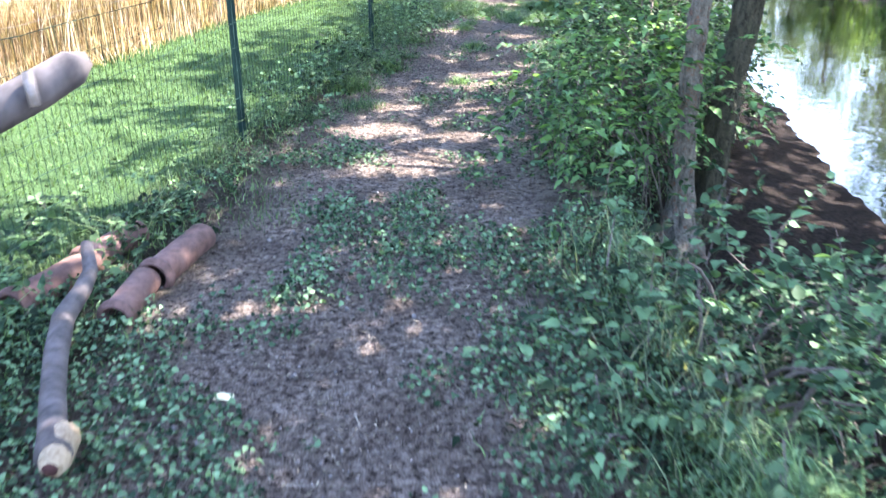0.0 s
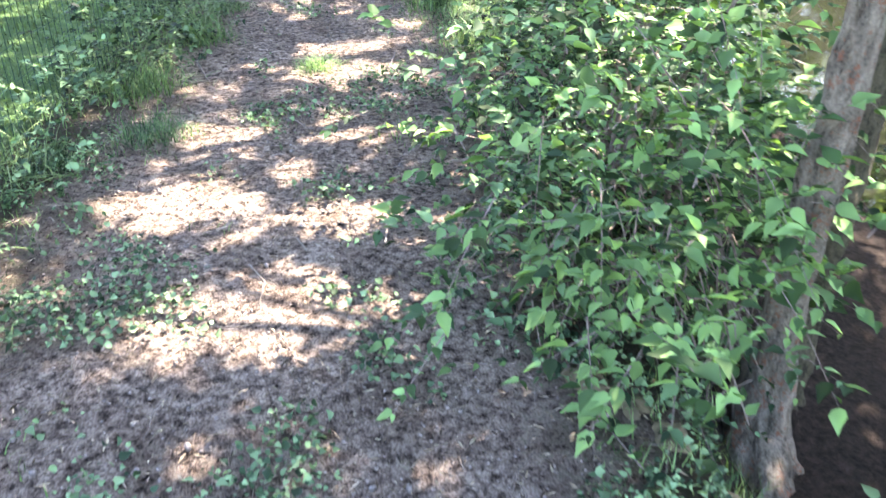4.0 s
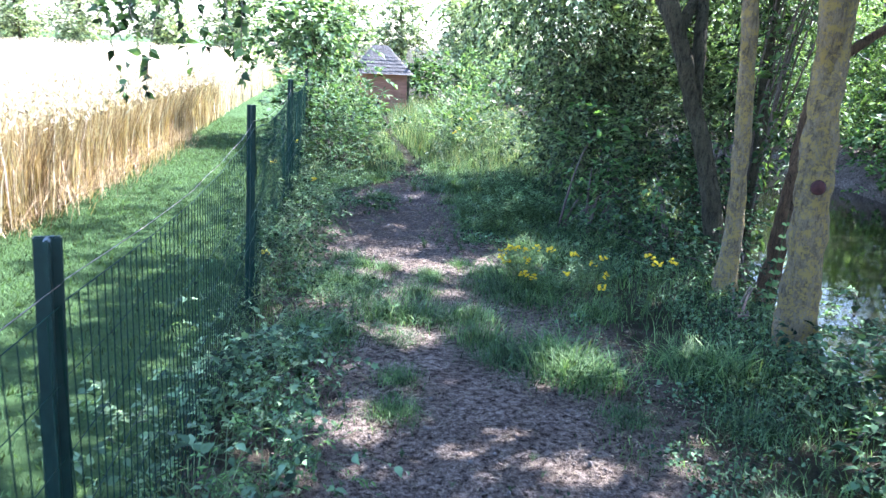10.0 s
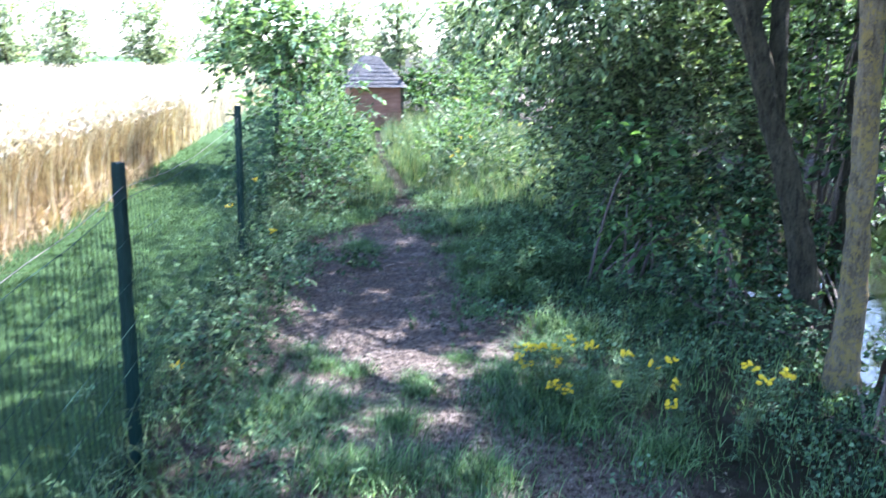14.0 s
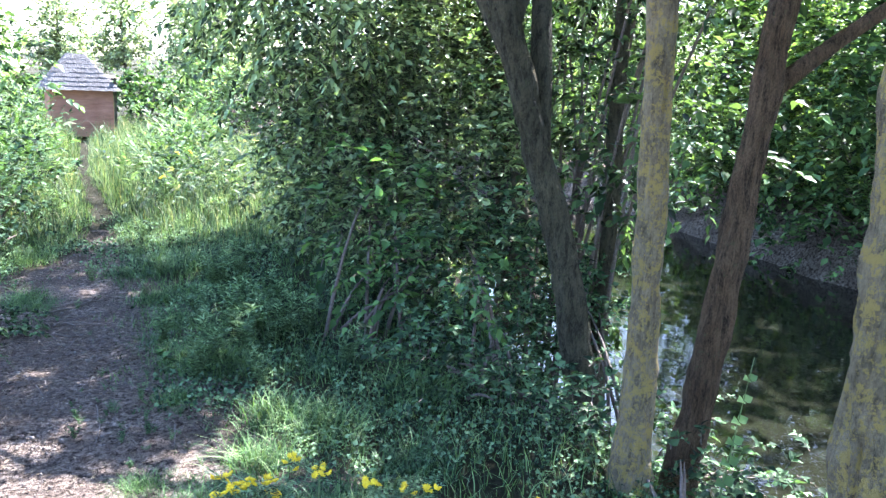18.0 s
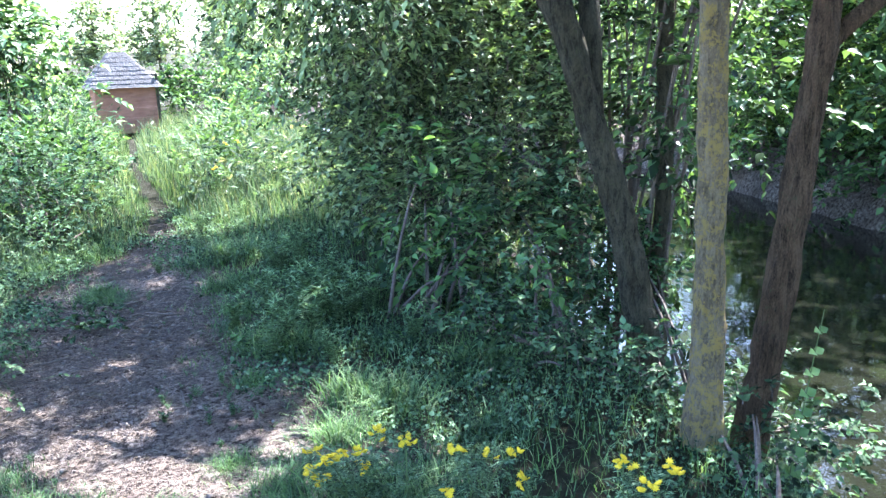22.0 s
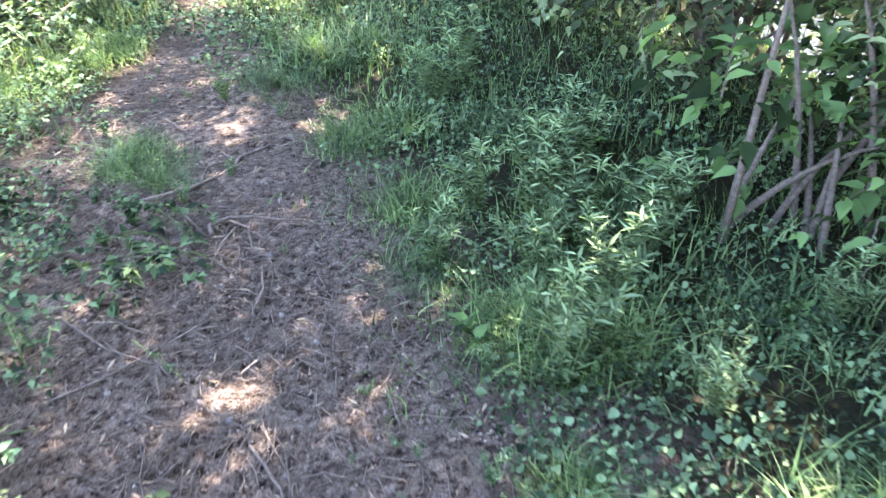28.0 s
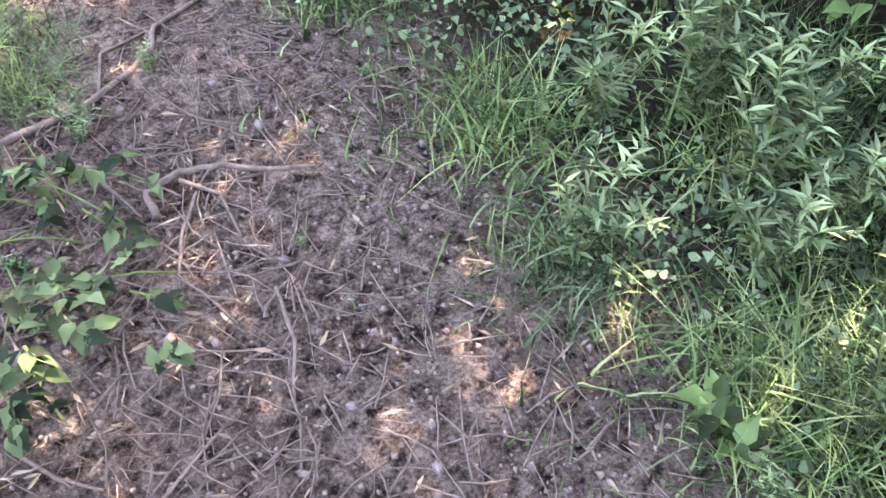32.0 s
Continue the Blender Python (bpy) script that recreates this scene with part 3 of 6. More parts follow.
def tree(name, spine, radii, bark, label, limbs=(), crown=None, leaf=None, size=0.08, clumps=400, per=14, seed=1, spread=0.16, seg=44, flare=1.5, shape=None, droop=0.3, category="tree", group=""):
    """A tree: trunk along spine, limbs as (start share, end point, radius), a crown over ellipsoids (centre, radii)."""
    rng = np.random.default_rng(seed)
    base = Vector(spine[0])
    t = thing(name, *base, label, category, group)
    rel = [Vector(q) - base for q in spine]
    pts, rr = [], []
    for i in range(len(rel) - 1):
        for k in range(22):
            u = k / 22
            a, b = rel[max(i - 1, 0)], rel[min(i + 2, len(rel) - 1)]
            p0, p1 = rel[i], rel[i + 1]
            m0, m1 = (p1 - a) * 0.5, (b - p0) * 0.5
            pts.append(p0 * (2 * u ** 3 - 3 * u * u + 1) + m0 * (u ** 3 - 2 * u * u + u) + p1 * (-2 * u ** 3 + 3 * u * u) + m1 * (u ** 3 - u * u))
            rr.append(radii[i] * (1 - u) + radii[i + 1] * u)
    pts.append(rel[-1])
    rr.append(radii[-1])
    rr = [r * (1 + (flare - 1) * math.exp(-((q - pts[0]).length) / 0.22)) for r, q in zip(rr, pts)]
    part("trunk", Builder().tube(pts, rr, seg, rough=0.22, seed=seed, ridge=0.3), bark, t)
    tips = []
    for share, end, r in limbs:
        i = min(int(share * (len(pts) - 1)), len(pts) - 2)
        a = pts[i]
        e = Vector(end) - base
        mid = (a + e) / 2 + Vector((0, 0, 0.18 * (e - a).length)) + Vector(rng.normal(0, 0.06, 3)) * (e - a).length
        c = bezier(a, mid, e, 9)
        lb = Builder().tube(c, [r * (1 - 0.8 * k / 8) for k in range(9)], 8, rough=0.2, seed=seed)
        for s in (0.45, 0.65, 0.85, 1.0):
            q = c[int(s * 8)]
            for _ in range(2):
                w = q + (e - a) * 0.22 + Vector(rng.normal(0, 0.3, 3)) * min(1.0, (e - a).length * 0.5)
                lb.tube(bezier(q, (q + w) / 2 + Vector((0, 0, 0.08)), w, 4), [r * 0.22, r * 0.17, r * 0.12, r * 0.06], 5)
                tips.append(w)
        part("limb", lb, bark, t)
    if crown:
        cs = [tuple(Vector(c) - base) for c, _ in crown]
        total = int(clumps * (1.3 if base.y < 10 else 0.92 if name == "willow_tree" else 1.12) * per)
        p, dirs, nor, ribbon = sprays(rng, cs, [r for _, r in crown], total // 12, 12, spread * 2.4, droop + 0.15, 0.4)
        free = ~sunny(p + np.array(base), rng)
        p, dirs, nor = p[free], dirs[free], nor[free]
        n = len(p)
        tagged(part("twigwork", ribbon, bark, t, smooth=False), kind="stuff")
        if shape == "oval":
            data = leaves(p, dirs, nor, size * rng.uniform(0.6, 1.25, n), LEAF6, LEAF6_F)
        elif shape == "narrow":
            data = leaves(p, dirs, nor, size * rng.uniform(0.6, 1.25, n), NARROW * np.array([2.0, 1, 1]), LEAF2_F)
        else:
            data = leaves(p, dirs, nor, size * rng.uniform(0.6, 1.25, n))
        part("crown", data, leaf, t, smooth=False)
    return t


def shrub(name, x, y, label, lobes, leaf, size, clumps, per, seed, shape=None, stems=10, spread=0.13, category="bush", stem_mat=None, droop=0.2, group="", zbase=None, thick=0.014, lump=7):
    """A bush: several bent stems and foliage over ellipsoids given in the world."""
    rng = np.random.default_rng(seed)
    z = ground_z(x, y) if zbase is None else zbase
    t = thing(name, x, y, z, label, category, group)
    base = Vector((x, y, z))
    cs = [tuple(Vector(c) - base) for c, _ in lobes]
    rs = [r for _, r in lobes]
    sb = Builder()
    for i in range(stems):
        k = i % len(cs)
        e = Vector(cs[k]) + Vector(rng.normal(0, 0.4, 3) * np.array(rs[k]))
        a = Vector((rng.normal(0, 0.12), rng.normal(0, 0.12), -0.05))
        c = bezier(a, Vector((a.x * 0.5 + e.x * 0.4, a.y * 0.5 + e.y * 0.4, max(e.z, 0.1) * 0.9)), e, 6)
        sb.tube(c, [thick * q for q in (1, 0.86, 0.7, 0.57, 0.43, 0.2)], 6)
    tagged(part("stem", sb, stem_mat or M_TWIG, t), kind="stuff")
    p, dirs, nor, ribbon = sprays(rng, cs, rs, clumps * per // 11, 11, spread * 2.4, droop + 0.2, 0.3, lump)
    tagged(part("twigwork", ribbon, stem_mat or M_TWIG, t, smooth=False), kind="stuff")
    keep = p[:, 2] + z > height(p[:, 0] + x, p[:, 1] + y) + 0.02
    p, dirs, nor = p[keep], dirs[keep], nor[keep]
    n = len(p)
    s = size * (0.4 + 1.3 * rng.uniform(0, 1, n) ** 1.5)
    if shape == "oval":
        data = leaves(p, dirs, nor, s, LEAF6, LEAF6_F)
    elif shape == "lobed":
        data = leaves(p, dirs, nor, s, LEAF_LOBED, LEAF_LOBED_F)
    elif shape == "narrow":
        data = leaves(p, dirs, nor, s, NARROW * np.array([1.6, 1, 1]), LEAF2_F)
    else:
        data = leaves(p, dirs, nor, s)
    part("foliage", data, leaf, t, smooth=False)
    return t


# trees of the near bank
tree("bank_tree", [(1.3, 4.3, -0.42), (1.3, 4.32, -0.1), (1.3, 4.32, 0.3), (1.3, 4.33, 0.75), (1.36, 4.42, 1.4), (1.5, 4.7, 2.6), (1.4, 4.9, 4.2), (1.2, 5.2, 5.6)],
     [0.075, 0.062, 0.058, 0.056, 0.055, 0.05, 0.04, 0.02], M_BARK_RED, "slim tree with flaking grey and reddish bark on the pond bank",
     [(0.55, (0.2, 4.2, 3.6), 0.03), (0.6, (2.2, 5.6, 3.8), 0.03), (0.7, (0.3, 5.9, 4.4), 0.03)],
     # many of these lobes are out of view, added to block the sun
     [((0.9, 4.4, 4.0), (1.0, 1.2, 0.6)), ((1.4, 3.5, 4.3), (0.9, 1.0, 0.5)), ((2.2, 5.0, 4.2), (1.1, 1.3, 0.8)), ((2.6, 3.4, 3.8), (1.2, 1.2, 0.7)), ((4.3, 5.2, 3.3), (1.1, 1.2, 0.7)), ((3.8, 3.4, 4.2), (1.2, 1.4, 0.7)), ((3.0, 2.0, 4.4), (1.1, 1.1, 0.6)), ((4.7, 5.4, 4.1), (1.0, 1.2, 0.5)), ((5.0, 4.1, 4.2), (1.0, 1.0, 0.5)), ((2.6, 4.4, 5.1), (1.5, 1.6, 0.5)), ((2.3, 5.8, 5.4), (1.2, 1.2, 0.4)), ((0.3, 5.9, 5.3), (1.1, 1.3, 0.4)), ((-0.1, 4.3, 5.4), (1.1, 1.2, 0.4)), ((1.6, 4.6, 5.7), (1.0, 1.0, 0.35)), ((2.0, 3.0, 5.2), (1.2, 1.2, 0.4))], M_LEAF_TREE, 0.1, 2400, 11, 11, flare=2.6)
tree("bank_tree", [(1.55, 4.6, -0.45), (1.58, 4.62, 0.2), (1.68, 4.72, 0.8), (1.9, 4.95, 1.6), (2.3, 5.5, 3.0), (2.5, 6.0, 5.0)],
     [0.1, 0.09, 0.085, 0.08, 0.06, 0.02], M_BARK_DARK, "dark leaning tree trunk behind a slim tree on the bank",
     [(0.5, (1.2, 6.2, 3.3), 0.04), (0.6, (3.3, 5.3, 3.6), 0.04), (0.75, (2.0, 7.0, 4.6), 0.03)],
     # outer and top lobes added out of view to shade mud and path
     [((2.0, 6.6, 3.8), (1.1, 1.0, 0.6)), ((3.4, 5.6, 3.6), (1.3, 1.3, 0.9)), ((3.2, 7.2, 4.2), (1.3, 1.1, 0.7)), ((4.7, 6.8, 3.3), (1.1, 1.2, 0.7)), ((5.3, 7.2, 4.5), (1.1, 1.2, 0.5)), ((5.5, 5.8, 4.5), (1.0, 1.2, 0.5)), ((3.3, 6.4, 5.3), (1.3, 1.3, 0.4))], M_LEAF_TREE, 0.1, 900, 11, 12)
tree("bank_tree", [(1.95, 7.1, -0.2), (1.93, 7.08, 0.3), (1.88, 7.05, 0.8), (1.86, 7.02, 1.4), (1.95, 7.2, 2.6), (2.0, 7.5, 4.2), (1.8, 7.7, 5.6)],
     [0.075, 0.068, 0.063, 0.06, 0.055, 0.045, 0.02], M_BARK, "pale grey trunk rising out of brambles on the bank",
     [(0.55, (0.6, 7.0, 3.6), 0.035), (0.6, (2.9, 7.9, 3.8), 0.035), (0.7, (1.0, 8.5, 4.4), 0.03)],
     # the last two lobes are added only to shade the mud
     [((0.9, 7.4, 4.1), (1.0, 0.9, 0.5)), ((2.7, 8.0, 4.5), (1.2, 1.1, 0.7)), ((1.2, 9.0, 5.0), (1.1, 1.1, 0.6)), ((3.6, 8.6, 4.0), (1.1, 1.1, 0.7)), ((5.5, 8.5, 4.6), (1.1, 1.3, 0.5)), ((5.6, 10.0, 4.6), (1.0, 1.1, 0.5))], M_LEAF_TREE, 0.1, 860, 11, 13)
leaner = tree("bank_tree", [(2.55, 8.95, -0.3), (2.52, 8.9, 0.3), (2.46, 8.85, 0.8), (2.4, 8.95, 1.5), (2.3, 9.1, 2.6), (2.1, 9.2, 4.2), (1.9, 9.2, 5.4)],
     [0.08, 0.075, 0.07, 0.065, 0.055, 0.04, 0.02], M_BARK, "leaning grey-brown trunk on the pond bank",
     [(0.5, (3.2, 9.6, 3.3), 0.035), (0.55, (-0.45, 10.5, 2.3), 0.03), (0.6, (0.9, 8.9, 3.8), 0.035), (0.75, (1.5, 10.2, 4.6), 0.03)],
     # the last two lobes are added overhead to cut sun on the path
     [((1.2, 9.6, 4.2), (0.9, 0.9, 0.5)), ((3.0, 9.9, 4.3), (1.2, 1.1, 0.7)), ((3.3, 10.1, 5.2), (1.2, 1.2, 0.4)), ((2.6, 9.0, 5.2), (1.1, 1.0, 0.4))], M_LEAF_TREE, 0.09, 1150, 11, 14)
rng = np.random.default_rng(3)
for k in range(15):
    o = Vector(leaner.location)
    a = Vector((rng.uniform(-0.95, -0.25), rng.uniform(10.4, 11.0), rng.uniform(1.95, 2.3))) - o
    e = a + Vector((rng.uniform(-0.25, 0.1), rng.uniform(-0.1, 0.1), -rng.uniform(0.3, 0.72)))
    cv = bezier(a, a.lerp(e, 0.5) + Vector((-0.08, 0, 0.12)), e, 8)
    tw = part("hanging_twig", Builder().tube(cv, [0.004 - 0.0004 * i for i in range(8)], 5), M_TWIG, leaner)
    lp = np.array([tuple(cv[int(u)].lerp(cv[int(u) + 1], u % 1)) for u in rng.uniform(1, 6.9, 32)])
    part("foliage", leaves(lp, rng.normal(0, 0.7, (32, 3)) - np.array([0, 0, 0.6]), rng.normal(0, 0.7, (32, 3)) + np.array([0, 0, 0.6]), rng.uniform(0.03, 0.06, 32), LEAF6, LEAF6_F), M_LEAF_TREE, tw, smooth=False)
ash = tree("ash_tree", [(2.68, 10.75, -0.1), (2.68, 10.77, 0.5), (2.68, 10.79, 1.2), (2.71, 10.84, 1.9), (2.8, 10.95, 3.0), (3.1, 11.1, 5.0), (3.1, 11.2, 6.2)],
     [0.11, 0.102, 0.096, 0.09, 0.06, 0.04, 0.02], M_BARK_ASH, "grey trunk with yellow lichen and a sawn knot beside the pond",
     [(0.42, (2.5, 10.9, 3.8), 0.07), (0.6, (1.3, 10.4, 4.5), 0.04), (0.65, (4.1, 11.6, 4.2), 0.045), (0.75, (2.3, 12.2, 5.0), 0.035)],
     [((1.6, 10.6, 4.9), (1.1, 1.0, 0.5)), ((3.6, 11.2, 4.6), (1.3, 1.2, 0.8)), ((4.4, 12.0, 4.0), (1.0, 1.0, 0.7)), ((2.6, 12.2, 5.5), (1.2, 1.1, 0.6))], M_LEAF_TREE, 0.1, 420, 11, 15)
part("knot", Builder().tube([(-0.06, -0.075, 1.04), (-0.072, -0.09, 1.04)], [0.04, 0.032], 12, rough=0.2), M_ROTWOOD, ash, "round dark sawn knot")
tree("ash_tree", [(2.9, 11.83, -0.1), (2.92, 11.85, 0.15), (2.95, 11.88, 0.45), (2.93, 11.88, 0.9), (2.87, 11.86, 1.6), (2.77, 11.85, 2.6), (2.7, 11.9, 4.6), (2.6, 12.0, 6.0)],
     [0.08, 0.07, 0.064, 0.06, 0.056, 0.05, 0.035, 0.015], M_BARK_ASH, "slender pale trunk with yellow lichen on the pond bank",
     [(0.62, (1.9, 11.6, 4.2), 0.03), (0.7, (3.6, 12.6, 4.6), 0.03), (0.75, (2.0, 12.9, 4.8), 0.03)],
     [((2.0, 12.3, 4.8), (1.0, 1.0, 0.5)), ((3.4, 12.6, 5.0), (1.1, 1.0, 0.6))], M_LEAF_TREE, 0.1, 200, 11, 16)
tree("pond_tree", [(3.25, 11.98, -0.7), (3.3, 11.93, -0.1), (3.35, 11.88, 0.6), (3.4, 11.85, 1.3), (3.49, 11.8, 2.2), (3.75, 11.7, 3.2), (3.9, 11.8, 4.8)],
     [0.095, 0.08, 0.068, 0.064, 0.06, 0.05, 0.03], M_BARK_FISSURE, "dark rough trunk leaning out over the pond edge",
     [(0.55, (4.3, 11.3, 2.2), 0.04), (0.75, (3.5, 12.8, 4.2), 0.04), (0.8, (4.8, 11.4, 4.4), 0.04)],
     # high lobes away from the trunk are added sun blockers, out of view
     [((4.6, 11.8, 4.2), (1.2, 1.1, 0.6)), ((3.2, 14.7, 5.4), (0.85, 1.2, 0.5)), ((3.2, 13.4, 5.6), (0.9, 1.0, 0.5)), ((4.4, 11.3, 2.3), (0.35, 0.35, 0.25)), ((4.2, 13.0, 5.6), (1.2, 1.1, 0.6)), ((5.2, 12.6, 5.0), (1.2, 1.3, 0.6)), ((3.0, 14.0, 5.0), (0.9, 0.9, 0.35))], M_LEAF_TREE, 0.1, 1080, 11, 17)
tree("willow_tree", [(3.38, 12.58, -0.5), (3.3, 12.62, 0.1), (3.15, 12.67, 0.78), (3.0, 12.72, 1.25), (2.8, 12.8, 1.9), (2.6, 13.1, 2.8), (2.5, 13.6, 3.8), (2.4, 14.0, 4.8)],
     [0.11, 0.085, 0.073, 0.07, 0.065, 0.055, 0.04, 0.02], M_BARK_DARK, "old dark leaning willow trunk with drooping foliage",
     [(0.42, (3.3, 13.4, 3.0), 0.06), (0.5, (2.4, 14.6, 3.0), 0.05), (0.55, (4.0, 14.2, 3.4), 0.05), (0.62, (1.8, 13.6, 3.7), 0.035), (0.7, (2.8, 15.4, 4.0), 0.04)],
     [((2.75, 14.4, 2.3), (0.6, 0.9, 0.8)), ((3.0, 15.4, 2.4), (0.8, 1.0, 1.1)), ((3.4, 13.6, 2.9), (0.8, 0.8, 0.7)), ((2.2, 14.4, 2.9), (0.5, 0.6, 0.4)), ((2.6, 15.0, 3.2), (0.8, 1.0, 0.6))], M_LEAF_WILLOW, 0.075, 1150, 13, 18, 0.13, shape="narrow", droop=0.8)
tree("willow_tree", [(4.3, 14.5, -0.3), (4.2, 14.6, 0.8), (4.1, 14.8, 2.0), (4.0, 15.2, 3.6), (4.0, 15.6, 5.0)],
     [0.15, 0.125, 0.11, 0.08, 0.03], M_BARK_DARK, "dark upright willow trunk deep in foliage",
     [(0.5, (3.3, 16.2, 3.4), 0.05), (0.6, (5.2, 15.2, 3.8), 0.05), (0.7, (4.4, 16.6, 4.4), 0.04)],
     # the last five lobes are unseen, added to shade the clearing
     [((4.3, 15.6, 3.8), (1.2, 1.2, 0.8)), ((3.5, 17.0, 2.8), (0.9, 1.0, 1.0)), ((3.3, 18.6, 2.6), (0.9, 1.0, 0.9)), ((4.6, 16.8, 3.0), (1.2, 1.2, 1.2)), ((4.4, 14.4, 2.2), (0.6, 0.7, 0.8)), ((5.1, 16.7, 5.7), (1.3, 1.3, 0.6)), ((4.0, 16.7, 5.2), (1.0, 1.0, 0.5)), ((4.3, 18.0, 5.4), (1.1, 1.1, 0.5)), ((3.0, 17.2, 5.6), (0.8, 1.2, 0.5)), ((2.7, 15.9, 5.8), (0.8, 1.0, 0.5))], M_LEAF_WILLOW, 0.095, 2200, 13, 19, 0.16, shape="narrow", droop=0.6)
tree("bank_tree", [(4.0, 13.3, -0.4), (4.02, 13.3, 0.8), (4.0, 13.32, 2.0), (4.1, 13.4, 3.6), (4.1, 13.5, 5.0)], [0.06, 0.052, 0.046, 0.035, 0.015], M_BARK_DARK, "slender straight dark trunk behind the willow",
     [(0.6, (4.6, 13.9, 3.8), 0.025), (0.7, (3.6, 13.0, 4.2), 0.025)], [((4.1, 13.4, 4.4), (1.0, 1.0, 0.6))], M_LEAF_TREE, 0.09, 110, 11, 20)

# bushes of the near bank and along the path
shrub("willow_bush", 3.5, 14.9, "dense grey-green willow bush hanging to the ground", [((3.02, 14.7, 0.85), (0.34, 0.7, 0.5)), ((3.25, 15.5, 0.75), (0.4, 0.8, 0.65)), ((3.4, 14.0, 0.9), (0.4, 0.5, 0.7)), ((3.6, 16.4, 0.8), (0.6, 0.7, 0.7)), ((3.2, 15.1, 1.6), (0.6, 1.0, 0.7)), ((3.7, 14.6, 1.4), (0.45, 0.7, 0.8))], M_LEAF_WILLOW, 0.042, 3500, 13, 31, "oval", stems=26, spread=0.1, thick=0.011)
shrub("hazel_bush", 4.0, 13.6, "dark leafy thicket behind the willow trunk", [((4.1, 13.3, 1.6), (0.5, 0.8, 0.9)), ((4.4, 14.2, 2.4), (0.6, 0.9, 0.8)), ((3.9, 12.7, 2.6), (0.45, 0.6, 0.5)), ((4.6, 13.0, 3.2), (0.7, 0.9, 0.5)), ((4.0, 14.0, 0.5), (0.5, 0.8, 0.6))], M_LEAF_TREE, 0.052, 900, 12, 61, "oval", 24)
shrub("bramble", 3.45, 12.35, "dark brambles hanging over the water edge", [((3.5, 12.3, -0.15), (0.22, 0.25, 0.25)), ((3.5, 11.9, -0.25), (0.22, 0.3, 0.25)), ((3.75, 13.35, 0.15), (0.3, 0.3, 0.4))], M_LEAF_BRAMBLE, 0.034, 420, 12, 62, "oval", 14, spread=0.07)
shrub("bramble", 3.0, 13.0, "dark bramble bush at the foot of the trees", [((2.75, 12.95, 0.1), (0.3, 0.4, 0.25)), ((2.95, 12.4, 0.05), (0.25, 0.3, 0.2)), ((3.3, 13.55, 0.35), (0.4, 0.35, 0.45))], M_LEAF_NETTLE, 0.032, 620, 12, 32, "oval", stems=16, spread=0.07)
shrub("hazel_bush", 2.62, 13.85, "bright green hazel sprigs at the bush edge", [((2.85, 13.95, 0.3), (0.18, 0.25, 0.25)), ((2.95, 13.65, 0.45), (0.2, 0.25, 0.3)), ((2.95, 14.2, 0.75), (0.2, 0.25, 0.25))], M_LEAF_HAZEL, 0.055, 230, 7, 33, "oval", 10)
shrub("bramble", 1.3, 5.6, "tangle of green brambles on the bank", [((1.05, 5.0, 0.25), (0.4, 0.55, 0.38)), ((1.3, 5.7, 0.35), (0.45, 0.6, 0.5)), ((1.5, 6.3, 0.3), (0.5, 0.5, 0.45)), ((1.0, 4.75, 0.15), (0.22, 0.3, 0.25))], M_LEAF_BRAMBLE, 0.037, 1100, 12, 34, "oval", 24)
shrub("bramble", 1.15, 4.35, "green brambles hanging round the foot of a slim tree", [((1.0, 4.2, 0.3), (0.3, 0.35, 0.3)), ((0.95, 4.7, 0.5), (0.33, 0.4, 0.35))], M_LEAF_HAZEL, 0.045, 260, 11, 64, "oval", 12, thick=0.005)
shrub("hazel_bush", 1.25, 5.3, "hazel shoots with large light green leaves", [((1.15, 4.95, 0.55), (0.3, 0.42, 0.28)), ((1.5, 5.6, 0.65), (0.35, 0.45, 0.35)), ((1.6, 6.3, 0.7), (0.3, 0.35, 0.3))], M_LEAF_HAZEL, 0.05, 190, 7, 35, "oval", 16)
shrub("bramble", 1.9, 7.1, "tangle of dark green brambles on the bank", [((1.6, 6.9, 0.3), (0.45, 0.5, 0.42)), ((1.95, 7.5, 0.3), (0.5, 0.5, 0.45)), ((2.15, 8.1, 0.08), (0.4, 0.5, 0.3)), ((2.25, 6.9, 0.1), (0.4, 0.5, 0.35))], M_LEAF_NETTLE, 0.036, 1150, 12, 36, "oval", 24, spread=0.09)
shrub("hazel_bush", 2.0, 6.9, "hazel shoots with light green toothed leaves", [((1.75, 6.55, 0.55), (0.25, 0.3, 0.25)), ((2.35, 7.7, 0.65), (0.3, 0.4, 0.35))], M_LEAF_HAZEL, 0.045, 110, 7, 37, "oval", 12)
shrub("bramble", 2.5, 9.2, "low brambles and nettles on the pond bank", [((2.25, 8.9, 0.05), (0.35, 0.5, 0.25)), ((2.45, 9.6, 0.02), (0.4, 0.5, 0.22)), ((2.7, 10.2, 0.0), (0.35, 0.4, 0.3))], M_LEAF_NETTLE, 0.036, 640, 12, 38, "oval", 14, spread=0.07)
shrub("bramble", 2.75, 11.3, "low brambles between two pale trunks", [((2.7, 11.2, 0.05), (0.25, 0.35, 0.15)), ((3.05, 11.7, 0.0), (0.2, 0.25, 0.15))], M_LEAF_SHADED, 0.028, 120, 12, 39, "oval", 8, spread=0.05)
shrub("bank_bush", 1.0, 2.6, "leafy weeds and grass spilling over the bank", [((0.75, 2.2, 0.05), (0.35, 0.5, 0.3)), ((1.05, 2.8, -0.05), (0.35, 0.5, 0.35)), ((1.3, 2.2, -0.1), (0.4, 0.5, 0.4))], M_LEAF_NETTLE, 0.04, 420, 12, 40, "oval", 20)
